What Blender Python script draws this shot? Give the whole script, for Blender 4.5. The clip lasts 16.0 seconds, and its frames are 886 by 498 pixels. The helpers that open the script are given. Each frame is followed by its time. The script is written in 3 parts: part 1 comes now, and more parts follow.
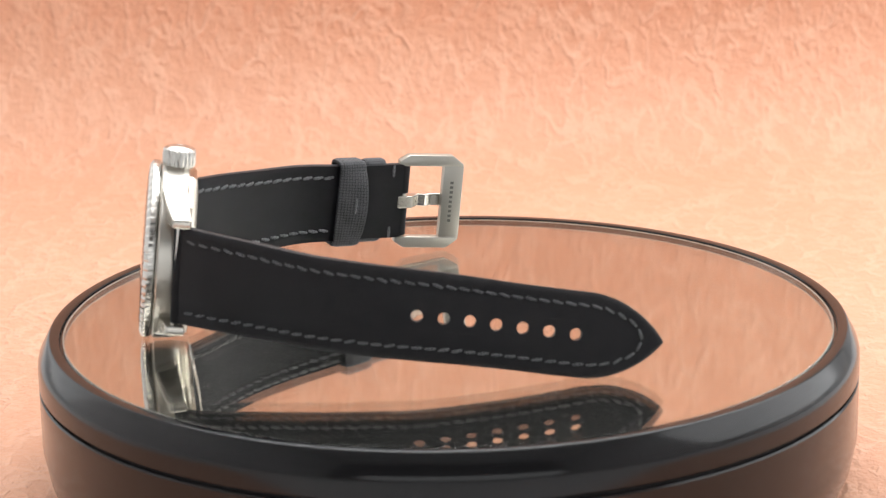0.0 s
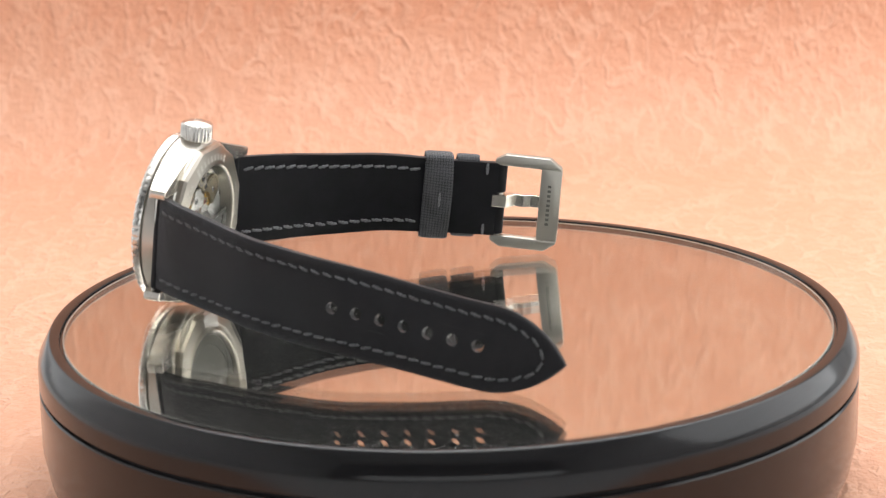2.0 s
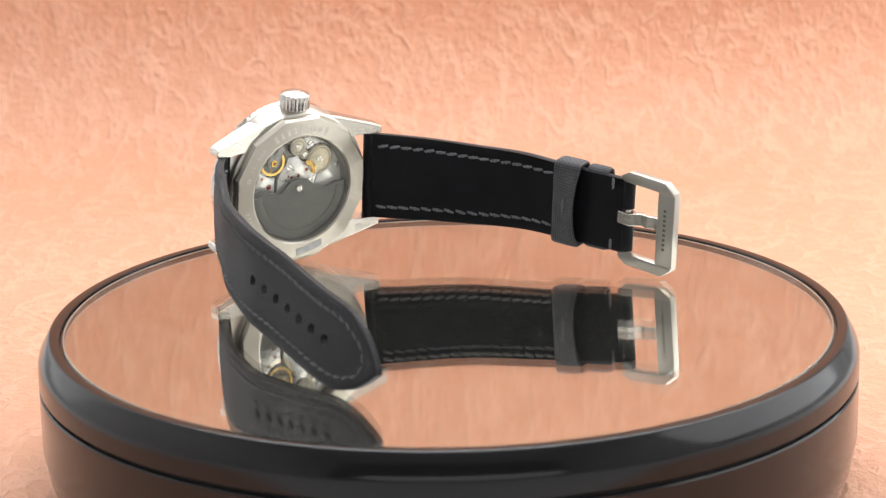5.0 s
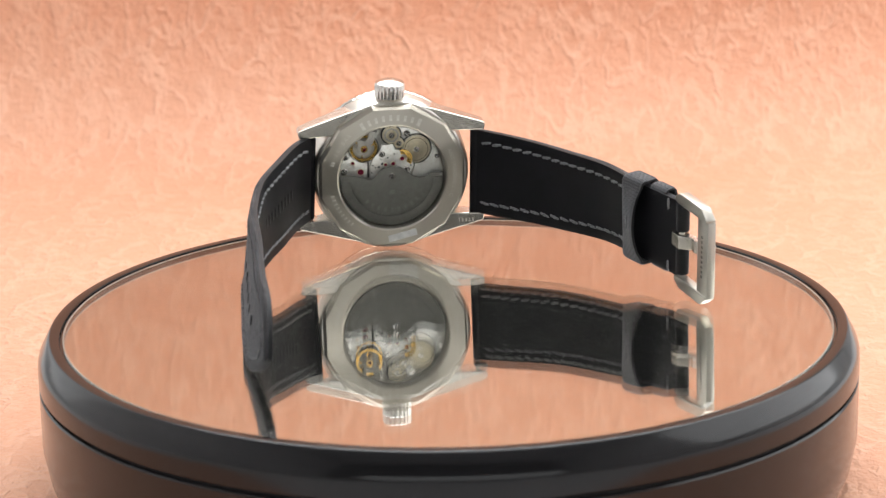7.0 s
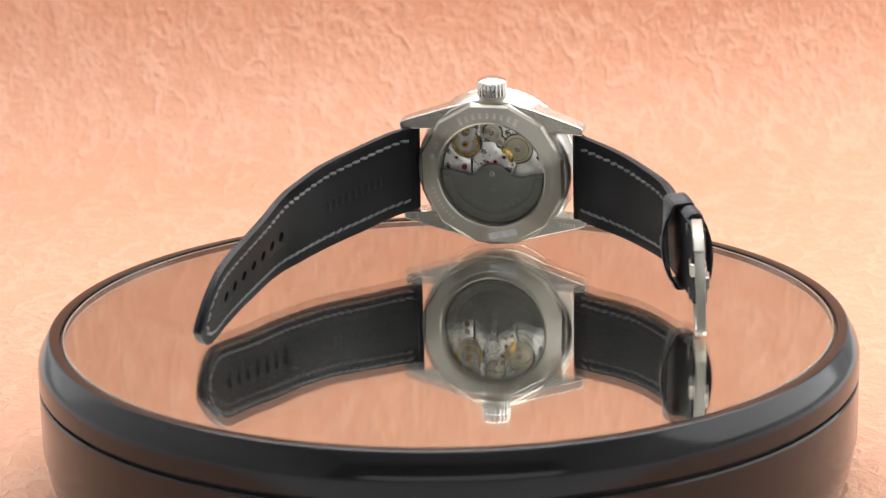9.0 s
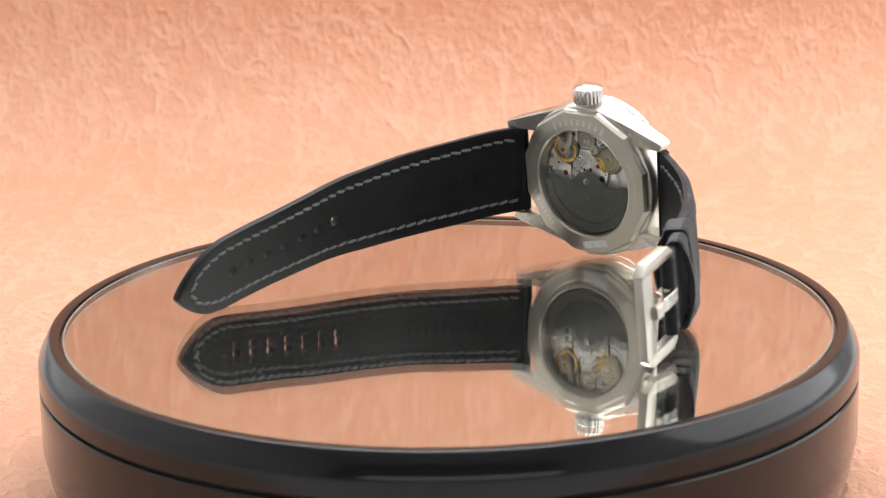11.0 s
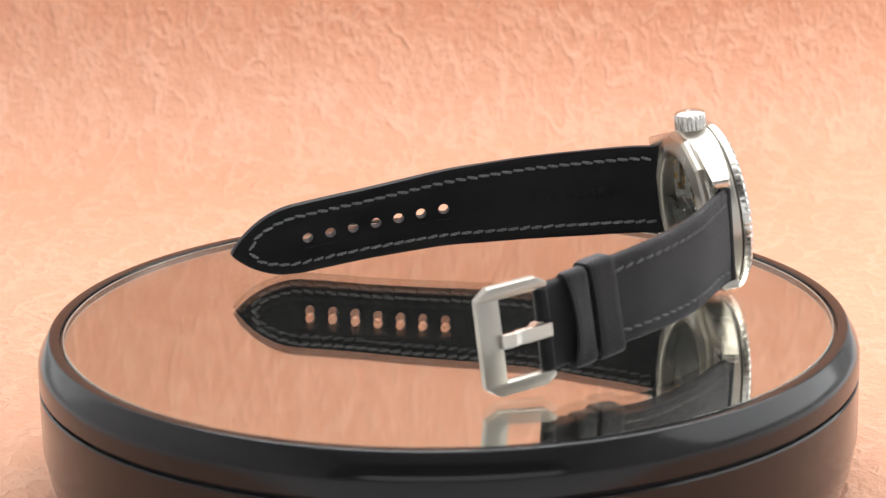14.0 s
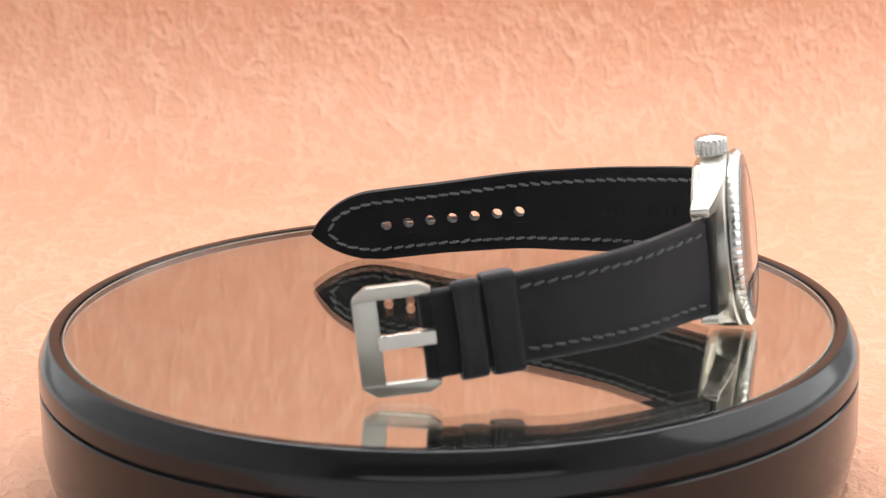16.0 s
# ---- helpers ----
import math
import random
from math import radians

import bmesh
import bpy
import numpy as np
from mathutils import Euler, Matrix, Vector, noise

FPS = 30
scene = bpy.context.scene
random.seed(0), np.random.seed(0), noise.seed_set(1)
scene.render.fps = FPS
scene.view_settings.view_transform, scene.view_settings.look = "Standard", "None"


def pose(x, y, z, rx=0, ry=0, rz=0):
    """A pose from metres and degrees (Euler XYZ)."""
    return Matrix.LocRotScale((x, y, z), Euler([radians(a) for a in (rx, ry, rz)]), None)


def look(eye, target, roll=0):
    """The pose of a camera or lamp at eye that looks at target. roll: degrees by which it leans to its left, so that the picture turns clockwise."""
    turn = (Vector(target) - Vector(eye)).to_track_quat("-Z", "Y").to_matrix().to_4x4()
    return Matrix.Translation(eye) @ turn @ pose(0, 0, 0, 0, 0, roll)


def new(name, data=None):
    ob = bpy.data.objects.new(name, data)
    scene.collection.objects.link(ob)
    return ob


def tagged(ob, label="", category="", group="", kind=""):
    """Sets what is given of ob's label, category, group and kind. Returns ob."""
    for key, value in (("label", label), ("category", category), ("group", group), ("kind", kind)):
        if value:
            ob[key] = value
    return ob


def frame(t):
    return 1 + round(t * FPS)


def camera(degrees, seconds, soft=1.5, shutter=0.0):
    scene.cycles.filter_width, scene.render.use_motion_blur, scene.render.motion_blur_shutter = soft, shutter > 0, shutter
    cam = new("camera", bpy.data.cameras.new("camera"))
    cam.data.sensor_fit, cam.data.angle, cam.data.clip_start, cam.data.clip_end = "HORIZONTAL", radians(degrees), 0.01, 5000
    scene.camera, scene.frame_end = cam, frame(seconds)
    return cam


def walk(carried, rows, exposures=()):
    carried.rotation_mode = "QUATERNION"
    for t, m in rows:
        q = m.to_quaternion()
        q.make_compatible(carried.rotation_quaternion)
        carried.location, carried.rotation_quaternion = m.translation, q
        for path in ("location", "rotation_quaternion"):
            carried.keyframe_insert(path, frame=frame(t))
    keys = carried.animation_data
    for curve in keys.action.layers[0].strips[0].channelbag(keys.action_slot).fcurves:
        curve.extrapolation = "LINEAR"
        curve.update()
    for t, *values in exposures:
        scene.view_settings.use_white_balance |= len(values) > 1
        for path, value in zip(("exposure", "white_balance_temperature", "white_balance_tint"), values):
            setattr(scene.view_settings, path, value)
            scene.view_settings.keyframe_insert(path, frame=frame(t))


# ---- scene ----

# ---- camera: stands still before a turning display plate ----
cam = camera(18.657, 16.0, soft=1.3)
EYE = Vector((0.0, -0.63354, 0.19379))
TILT, PAN = radians(15.523), radians(-0.082)
AIM = EYE + Vector((math.sin(PAN) * math.cos(TILT), math.cos(PAN) * math.cos(TILT), -math.sin(TILT)))
walk(cam, [(0, look(EYE, AIM, -1.055)), (16, look(EYE, AIM, -1.055))])

# a close-up lens, focused on the watch when it is at the far side
cam.data.dof.use_dof = True
cam.data.dof.focus_distance = 0.712
cam.data.dof.aperture_fstop = 29.0

TURN = -12.1926          # degrees a second, about the plate's axis
GLASS_TOP = 0.25         # mm, upper face of the mirror glass
FLOOR_Z = -42.0          # mm, the paper under the turntable
MM = 0.001

# ---- light ----
world = bpy.data.worlds.new("studio_dark")
scene.world = world
world.use_nodes = True
world.node_tree.nodes["Background"].inputs[0].default_value = (0.9, 0.92, 1.0, 1)
world.node_tree.nodes["Background"].inputs[1].default_value = 0.12
scene.view_settings.exposure = -0.11


def softbox(name, eye, target, sx, sy, watts, colour=(1.0, 0.97, 0.94)):
    lamp = bpy.data.lights.new(name, "AREA")
    lamp.shape, lamp.size, lamp.size_y = "RECTANGLE", sx, sy
    lamp.energy, lamp.color = watts, colour
    ob = new(name, lamp)
    ob.matrix_world = look(eye, target)
    return ob


COOL = (0.965, 0.985, 1.0)
softbox("softbox_back", (0.08, 0.30, 0.52), (0.02, 0.0, 0), 0.7, 0.45, 5.4, COOL)
softbox("softbox_top", (0.0, -0.12, 0.76), (0, -0.08, 0), 0.6, 0.55, 1.7, COOL)
softbox("softbox_front", (0.05, -0.96, 0.16), (0, 0, 0.08), 0.9, 0.30, 1.15, COOL)
softbox("softbox_left", (-0.46, 0.38, 0.22), (0, 0.05, 0.02), 0.5, 0.45, 0.45, COOL)
softbox("softbox_right", (0.52, 0.06, 0.23), (0, 0.02, 0.02), 0.6, 0.4, 1.5, COOL)


# ---- materials ----
def material(name, colour, rough=0.5, metal=0.0, spec=0.5):
    m = bpy.data.materials.new(name)
    m.use_nodes = True
    b = m.node_tree.nodes["Principled BSDF"]
    b.inputs["Base Color"].default_value = (*colour, 1)
    b.inputs["Roughness"].default_value = rough
    b.inputs["Metallic"].default_value = metal
    b.inputs["Specular IOR Level"].default_value = spec
    return m, m.node_tree.nodes, m.node_tree.links, b


def coords(nodes, links, scale=(1, 1, 1), turn=(0, 0, 0)):
    tc = nodes.new("ShaderNodeTexCoord")
    mp = nodes.new("ShaderNodeMapping")
    mp.inputs["Scale"].default_value = scale
    mp.inputs["Rotation"].default_value = turn
    links.new(tc.outputs["Object"], mp.inputs["Vector"])
    return mp.outputs["Vector"]


def noise_node(nodes, links, vec, scale, detail=4, rough=0.55, distort=0.0, kind="FBM"):
    n = nodes.new("ShaderNodeTexNoise")
    n.noise_type = kind
    n.inputs["Scale"].default_value = scale
    n.inputs["Detail"].default_value = detail
    n.inputs["Roughness"].default_value = rough
    n.inputs["Distortion"].default_value = distort
    links.new(vec, n.inputs["Vector"])
    return n.outputs["Fac"]


def ramp(nodes, links, fac, stops):
    r = nodes.new("ShaderNodeValToRGB")
    while len(r.color_ramp.elements) < len(stops):
        r.color_ramp.elements.new(0.5)
    for e, (p, c) in zip(r.color_ramp.elements, stops):
        e.position, e.color = p, (*c, 1)
    links.new(fac, r.inputs["Fac"])
    return r.outputs["Color"]


def bump(nodes, links, bsdf, height, strength, distance, below=None):
    b = nodes.new("ShaderNodeBump")
    b.inputs["Strength"].default_value = strength
    b.inputs["Distance"].default_value = distance
    links.new(height, b.inputs["Height"])
    if below is not None:
        links.new(below, b.inputs["Normal"])
    links.new(b.outputs["Normal"], bsdf.inputs["Normal"])
    return b.outputs["Normal"]


def vary_rough(nodes, links, bsdf, fac, lo, hi):
    r = nodes.new("ShaderNodeMapRange")
    r.inputs["To Min"].default_value, r.inputs["To Max"].default_value = lo, hi
    links.new(fac, r.inputs["Value"])
    links.new(r.outputs["Result"], bsdf.inputs["Roughness"])


def math_node(nodes, links, op, a, b):
    n = nodes.new("ShaderNodeMath")
    n.operation = op
    for k, v in enumerate((a, b)):
        if isinstance(v, (int, float)):
            n.inputs[k].default_value = v
        else:
            links.new(v, n.inputs[k])
    return n.outputs[0]


def paper_material():
    """Crumpled copper-orange paper: long meandering ridges on a soft uneven grain."""
    m, nodes, links, b = material("crumpled_paper", (0.75, 0.40, 0.27), 0.5, 0.0, 0.3)
    uv = nodes.new("ShaderNodeUVMap").outputs["UV"]      # metres across and along the sheet

    def sheet(scale, turn):
        mp = nodes.new("ShaderNodeMapping")
        mp.inputs["Rotation"].default_value = (0, 0, radians(turn))
        mp.inputs["Scale"].default_value = (scale[0], scale[1], 1)
        links.new(uv, mp.inputs["Vector"])
        return mp.outputs["Vector"]

    def ridge(vec, scale, width, distort):
        n = noise_node(nodes, links, vec, scale, 4, 0.55, distort)
        d = math_node(nodes, links, "ABSOLUTE", math_node(nodes, links, "SUBTRACT", n, 0.5), 0)
        r = nodes.new("ShaderNodeMapRange")
        r.interpolation_type = "SMOOTHERSTEP"
        r.inputs["From Max"].default_value = width
        r.inputs["To Min"].default_value, r.inputs["To Max"].default_value = 1.0, 0.0
        links.new(d, r.inputs["Value"])
        return r.outputs["Result"]

    def patches(scale, lo, hi, turn):
        r = nodes.new("ShaderNodeMapRange")
        r.interpolation_type = "SMOOTHSTEP"
        r.inputs["From Min"].default_value, r.inputs["From Max"].default_value = lo, hi
        links.new(noise_node(nodes, links, sheet((1, 1), turn), scale, 2, 0.5), r.inputs["Value"])
        return r.outputs["Result"]

    long = math_node(nodes, links, "MULTIPLY", ridge(sheet((1.0, 0.55), 18), 58, 0.06, 0.25), patches(60, 0.34, 0.56, 30))
    cross = math_node(nodes, links, "MULTIPLY", ridge(sheet((0.9, 0.5), 30), 95, 0.065, 0.2), patches(70, 0.36, 0.56, 75))
    lines = math_node(nodes, links, "MAXIMUM", long, math_node(nodes, links, "MULTIPLY", cross, 0.7))
    swell = noise_node(nodes, links, sheet((1.0, 0.75), 10), 200, 4, 0.6, 0.2)
    fine = noise_node(nodes, links, sheet((1.0, 0.8), 0), 420, 4, 0.6)
    broad = noise_node(nodes, links, sheet((1, 1), 0), 7, 2, 0.5)
    c = ramp(nodes, links, broad, [(0.3, (0.725, 0.372, 0.238)), (0.7, (0.765, 0.405, 0.264))])
    # paler crests: light catching the ridges, put into the colour
    mix = nodes.new("ShaderNodeMix")
    mix.data_type = "RGBA"
    links.new(math_node(nodes, links, "MULTIPLY", lines, 0.38), mix.inputs["Factor"])
    links.new(c, mix.inputs[6])
    mix.inputs[7].default_value = (0.89, 0.56, 0.40, 1)
    links.new(mix.outputs[2], b.inputs["Base Color"])
    n1 = bump(nodes, links, b, swell, 1.0, 0.0011)
    n2 = bump(nodes, links, b, lines, 1.0, 0.00042, n1)
    bump(nodes, links, b, fine, 1.0, 0.0006, n2)
    return m


def steel_material(name, rough, lines=(1, 1, 1), colour=(0.67, 0.64, 0.585), relief=0.00001):
    """Brushed steel: the grain is noise drawn out along one axis."""
    m, nodes, links, b = material(name, colour, rough, 1.0)
    v = coords(nodes, links, lines)
    g = noise_node(nodes, links, v, 9000, 2, 0.6)
    wear = noise_node(nodes, links, coords(nodes, links), 260, 4, 0.6)
    mix = math_node(nodes, links, "MULTIPLY", g, wear)
    vary_rough(nodes, links, b, mix, rough * 0.9, rough * 1.2)
    bump(nodes, links, b, g, 0.04, relief)
    return m


def leather_material():
    m, nodes, links, b = material("black_leather", (0.006, 0.006, 0.007), 0.5, 0.0, 0.24)
    v = coords(nodes, links)
    grain = noise_node(nodes, links, v, 3200, 3, 0.6)
    wear = noise_node(nodes, links, v, 180, 4, 0.6, 0.4)
    links.new(ramp(nodes, links, wear, [(0.35, (0.0036, 0.0034, 0.0043)), (0.7, (0.0072, 0.0068, 0.0086))]), b.inputs["Base Color"])
    vary_rough(nodes, links, b, wear, 0.36, 0.52)
    bump(nodes, links, b, grain, 0.25, 0.00008)
    return m


def canvas_material(name, lo, hi):
    """Woven sailcloth: checks of raised threads, from crossed waves in the UV of the strap."""
    m, nodes, links, b = material(name, hi, 0.65, 0.0, 0.3)
    uv = nodes.new("ShaderNodeUVMap")
    chk = nodes.new("ShaderNodeTexChecker")
    chk.inputs["Scale"].default_value = 1.0
    links.new(uv.outputs["UV"], chk.inputs["Vector"])
    sep = nodes.new("ShaderNodeSeparateXYZ")
    links.new(uv.outputs["UV"], sep.inputs[0])
    sx = math_node(nodes, links, "ABSOLUTE", math_node(nodes, links, "SINE", math_node(nodes, links, "MULTIPLY", sep.outputs[0], math.pi), 0), 0)
    sy = math_node(nodes, links, "ABSOLUTE", math_node(nodes, links, "SINE", math_node(nodes, links, "MULTIPLY", sep.outputs[1], math.pi), 0), 0)
    mixn = nodes.new("ShaderNodeMix")
    links.new(chk.outputs["Fac"], mixn.inputs["Factor"])
    links.new(sx, mixn.inputs[2])
    links.new(sy, mixn.inputs[3])
    h = mixn.outputs[0]
    b.inputs["Sheen Weight"].default_value = 0.18
    b.inputs["Sheen Roughness"].default_value = 0.4
    b.inputs["Sheen Tint"].default_value = (0.95, 0.95, 1.0, 1)
    v = coords(nodes, links)
    fuzz = noise_node(nodes, links, v, 5200, 3, 0.7)
    wear = noise_node(nodes, links, v, 220, 4, 0.6)
    tone = math_node(nodes, links, "ADD", math_node(nodes, links, "MULTIPLY", h, 0.5), math_node(nodes, links, "MULTIPLY", wear, 0.5))
    links.new(ramp(nodes, links, tone, [(0.2, lo), (0.75, hi)]), b.inputs["Base Color"])
    n1 = bump(nodes, links, b, h, 0.6, 0.00010)
    bump(nodes, links, b, fuzz, 0.35, 0.00008, n1)
    return m


def thread_material(name, lo, hi):
    m, nodes, links, b = material(name, hi, 0.5, 0.0, 0.5)
    w = nodes.new("ShaderNodeTexWave")
    w.inputs["Scale"].default_value = 900
    w.inputs["Distortion"].default_value = 1.0
    links.new(coords(nodes, links, (1, 1, 0.4), (0, 0, 0.6)), w.inputs["Vector"])
    links.new(ramp(nodes, links, w.outputs["Fac"], [(0.0, lo), (1.0, hi)]), b.inputs["Base Color"])
    bump(nodes, links, b, w.outputs["Fac"], 0.6, 0.0001)
    return m


def lacquer_material():
    m, nodes, links, b = material("black_lacquer", (0.010, 0.010, 0.011), 0.12, 0.0, 0.4)
    s = noise_node(nodes, links, coords(nodes, links), 60, 5, 0.7)
    vary_rough(nodes, links, b, s, 0.08, 0.2)
    return m


def mirror_material():
    m, nodes, links, b = material("silvered_back", (0.88, 0.87, 0.82), 0.01, 1.0)
    s = noise_node(nodes, links, coords(nodes, links), 90, 5, 0.7)
    vary_rough(nodes, links, b, s, 0.02, 0.04)
    return m


def glass_material(name, colour=(1, 1, 1), ior=1.5):
    m, nodes, links, b = material(name, colour, 0.0)
    b.inputs["Transmission Weight"].default_value = 1.0
    b.inputs["IOR"].default_value = ior
    return m


def plain(name, colour, rough, metal=0.0, grain=400.0, amount=0.12):
    """A plain surface with slight unevenness of tone and gloss."""
    m, nodes, links, b = material(name, colour, rough, metal)
    s = noise_node(nodes, links, coords(nodes, links), grain, 4, 0.6)
    lo = tuple(c * (1 - amount) for c in colour)
    hi = tuple(min(1, c * (1 + amount)) for c in colour)
    links.new(ramp(nodes, links, s, [(0.3, lo), (0.7, hi)]), b.inputs["Base Color"])
    vary_rough(nodes, links, b, s, rough * 0.8, min(1, rough * 1.25))
    return m


PAPER = paper_material()
STEEL = steel_material("brushed_steel", 0.35, (1, 1, 0.05), (0.64, 0.605, 0.545))
STEEL_RING = steel_material("satin_steel", 0.31, (0.2, 1, 1), (0.58, 0.54, 0.465))
tangent = STEEL_RING.node_tree.nodes.new("ShaderNodeTangent")
tangent.direction_type, tangent.axis = "RADIAL", "Y"
STEEL_RING.node_tree.links.new(tangent.outputs[0], STEEL_RING.node_tree.nodes["Principled BSDF"].inputs["Tangent"])
STEEL_RING.node_tree.nodes["Principled BSDF"].inputs["Anisotropic"].default_value = 0.9
STEEL_RING.node_tree.nodes["Principled BSDF"].inputs["Anisotropic Rotation"].default_value = 0.25
STEEL_FLANK = steel_material("satin_flank_steel", 0.27, (1, 1, 0.05), (0.70, 0.665, 0.60), 0.000003)
STEEL_MATT = steel_material("matt_brushed_steel", 0.38, (1, 1, 0.05), (0.53, 0.505, 0.45))
STEEL_POLISH = steel_material("polished_steel", 0.22, (1, 1, 1), (0.71, 0.685, 0.64))
LEATHER = leather_material()
CANVAS = canvas_material("dark_sailcloth", (0.004, 0.0038, 0.0042), (0.021, 0.0198, 0.022))
WEAVE = canvas_material("coarse_grey_weave", (0.004, 0.004, 0.0044), (0.10, 0.10, 0.106))
THREAD = thread_material("grey_thread", (0.07, 0.071, 0.075), (0.27, 0.272, 0.28))
THREAD_DARK = thread_material("charcoal_thread", (0.055, 0.055, 0.058), (0.20, 0.20, 0.207))
LACQUER, MIRROR = lacquer_material(), mirror_material()
FLOAT_GLASS = glass_material("float_glass", (0.99, 0.98, 0.96), 1.52)


def veil_over(m, lo, hi):
    """A thin uneven pale film over a clear surface, painting a light haze into its reflections."""
    nodes, links = m.node_tree.nodes, m.node_tree.links
    film = nodes.new("ShaderNodeBsdfDiffuse")
    film.inputs["Color"].default_value = (0.62, 0.62, 0.60, 1)
    mix = nodes.new("ShaderNodeMixShader")
    r = nodes.new("ShaderNodeMapRange")
    r.inputs["To Min"].default_value, r.inputs["To Max"].default_value = lo, hi
    links.new(noise_node(nodes, links, coords(nodes, links), 160, 8, 0.75), r.inputs["Value"])
    links.new(r.outputs["Result"], mix.inputs[0])
    links.new(nodes["Principled BSDF"].outputs[0], mix.inputs[1])
    links.new(film.outputs[0], mix.inputs[2])
    links.new(mix.outputs[0], nodes["Material Output"].inputs["Surface"])


veil_over(FLOAT_GLASS, 0.0005, 0.005)
SAPPHIRE = glass_material("coated_sapphire", (1, 1, 1), 1.22)
RHODIUM = plain("rhodium_plate", (0.94, 0.90, 0.82), 0.23, 0.6, 900)
GUNMETAL = plain("dark_grey_rotor", (0.145, 0.142, 0.122), 0.48, 0.75, 700)
BRASS = plain("gilded_brass", (0.78, 0.50, 0.14), 0.22, 1.0, 900)
GEAR = plain("pale_brass_gear", (0.60, 0.53, 0.38), 0.3, 1.0, 1200)
PLATE = plain("grey_movement_plate", (0.42, 0.40, 0.36), 0.45, 0.6, 900)
RUBY = plain("ruby", (0.16, 0.012, 0.03), 0.08, 0.0, 900)
# near-black in place of the shade inside gaps, slits and screw slots
DARK = plain("recess_shade", (0.03, 0.03, 0.03), 0.6, 0.3)
ENGRAVED_PALE = plain("engraved_bright", (0.70, 0.67, 0.60), 0.45, 0.6, 900)
ENGRAVED = plain("engraved_grey", (0.20, 0.195, 0.175), 0.6, 0.8, 900)
GROUND_GLASS = plain("ground_glass_edge", (0.30, 0.31, 0.27), 0.6, 0.0, 500)
STICKER = plain("pale_sticker", (0.74, 0.73, 0.70), 0.55, 0.0, 500)
DIAL = plain("grey_dial", (0.06, 0.062, 0.066), 0.35, 0.3)
CERAMIC = plain("black_ceramic", (0.015, 0.015, 0.016), 0.12)
SEAM = plain("black_rubber", (0.008, 0.008, 0.008), 0.7)
CLOTH = plain("white_tent_cloth", (0.70, 0.70, 0.70), 0.9, 0.0, 6)
GREY_CLOTH = plain("grey_tent_cloth", (0.09, 0.089, 0.087), 0.9, 0.0, 6)


# ---- building tools (millimetres, plate axis at the origin) ----
def thing(name, base, label, category, kind="", group=""):
    ob = new(name)
    ob.location = Vector(base) * MM
    return tagged(ob, label, category, group, kind)


def root_of(ob):
    while ob.parent:
        ob = ob.parent
    return ob


def part(name, bm, mat, parent, label="", smooth=35, kind=""):
    """Links a bmesh in millimetres as one mesh under a thing or a part."""
    base = root_of(parent).location if parent else Vector()
    for v in bm.verts:
        v.co = v.co * MM - base
    bm.normal_update()
    me = bpy.data.meshes.new(name)
    for f in bm.faces:
        f.smooth = True
    for e in bm.edges:
        if len(e.link_faces) == 2 and e.calc_face_angle(0) > radians(smooth):
            e.smooth = False
    bm.to_mesh(me)
    bm.free()
    me.materials.append(mat)
    ob = new(name, me)
    ob.parent = parent
    return tagged(ob, label, kind=kind)


def lathe(profile, seg, m=None, wave=None, close=False, bm=None):
    """Turns (radius, height) pairs about z. wave(angle, k): factor on the radius of profile point k."""
    bm = bm or bmesh.new()
    rings = []
    for k, (r, h) in enumerate(profile):
        if r < 1e-6:
            rings.append([bm.verts.new((0, 0, h))])
            continue
        ring = []
        for i in range(seg):
            a = 2 * math.pi * i / seg
            q = r * (wave(a, k) if wave else 1)
            ring.append(bm.verts.new((q * math.cos(a), q * math.sin(a), h)))
        rings.append(ring)
    pairs = list(zip(rings, rings[1:])) + ([(rings[-1], rings[0])] if close else [])
    for a, b in pairs:
        for i in range(seg):
            j = (i + 1) % seg
            if len(a) == 1:
                bm.faces.new((a[0], b[j], b[i]))
            elif len(b) == 1:
                bm.faces.new((a[i], a[j], b[0]))
            else:
                bm.faces.new((a[i], a[j], b[j], b[i]))
    bmesh.ops.recalc_face_normals(bm, faces=bm.faces)
    if m is not None:
        bm.transform(m)
    return bm


def prism(outline, h0, h1, m=None, bevel=0.0, bm=None, seg=2):
    """A solid on a flat outline from height h0 to h1."""
    own = bmesh.new()
    lo = [own.verts.new((x, y, h0(x, y) if callable(h0) else h0)) for x, y in outline]
    hi = [own.verts.new((x, y, h1(x, y) if callable(h1) else h1)) for x, y in outline]
    own.faces.new(lo[::-1])
    own.faces.new(hi)
    for i in range(len(outline)):
        j = (i + 1) % len(outline)
        own.faces.new((lo[i], lo[j], hi[j], hi[i]))
    bmesh.ops.recalc_face_normals(own, faces=own.faces)
    if bevel:
        sharp = [e for e in own.edges if e.calc_face_angle(0) > radians(25)]
        bmesh.ops.bevel(own, geom=sharp, offset=bevel, segments=seg, profile=0.5, affect="EDGES", clamp_overlap=True)
    if m is not None:
        own.transform(m)
    if bm is None:
        return own
    join(bm, own)
    return bm


def join(bm, other):
    """Adds another bmesh to bm and frees it."""
    made = {v: bm.verts.new(v.co) for v in other.verts}
    for f in other.faces:
        bm.faces.new([made[v] for v in f.verts])
    other.free()


def box(cx, cy, cz, sx, sy, sz, m=None, bevel=0.2, bm=None):
    o = [(cx - sx / 2, cy - sy / 2), (cx + sx / 2, cy - sy / 2), (cx + sx / 2, cy + sy / 2), (cx - sx / 2, cy + sy / 2)]
    return prism(o, cz - sz / 2, cz + sz / 2, m, bevel, bm)


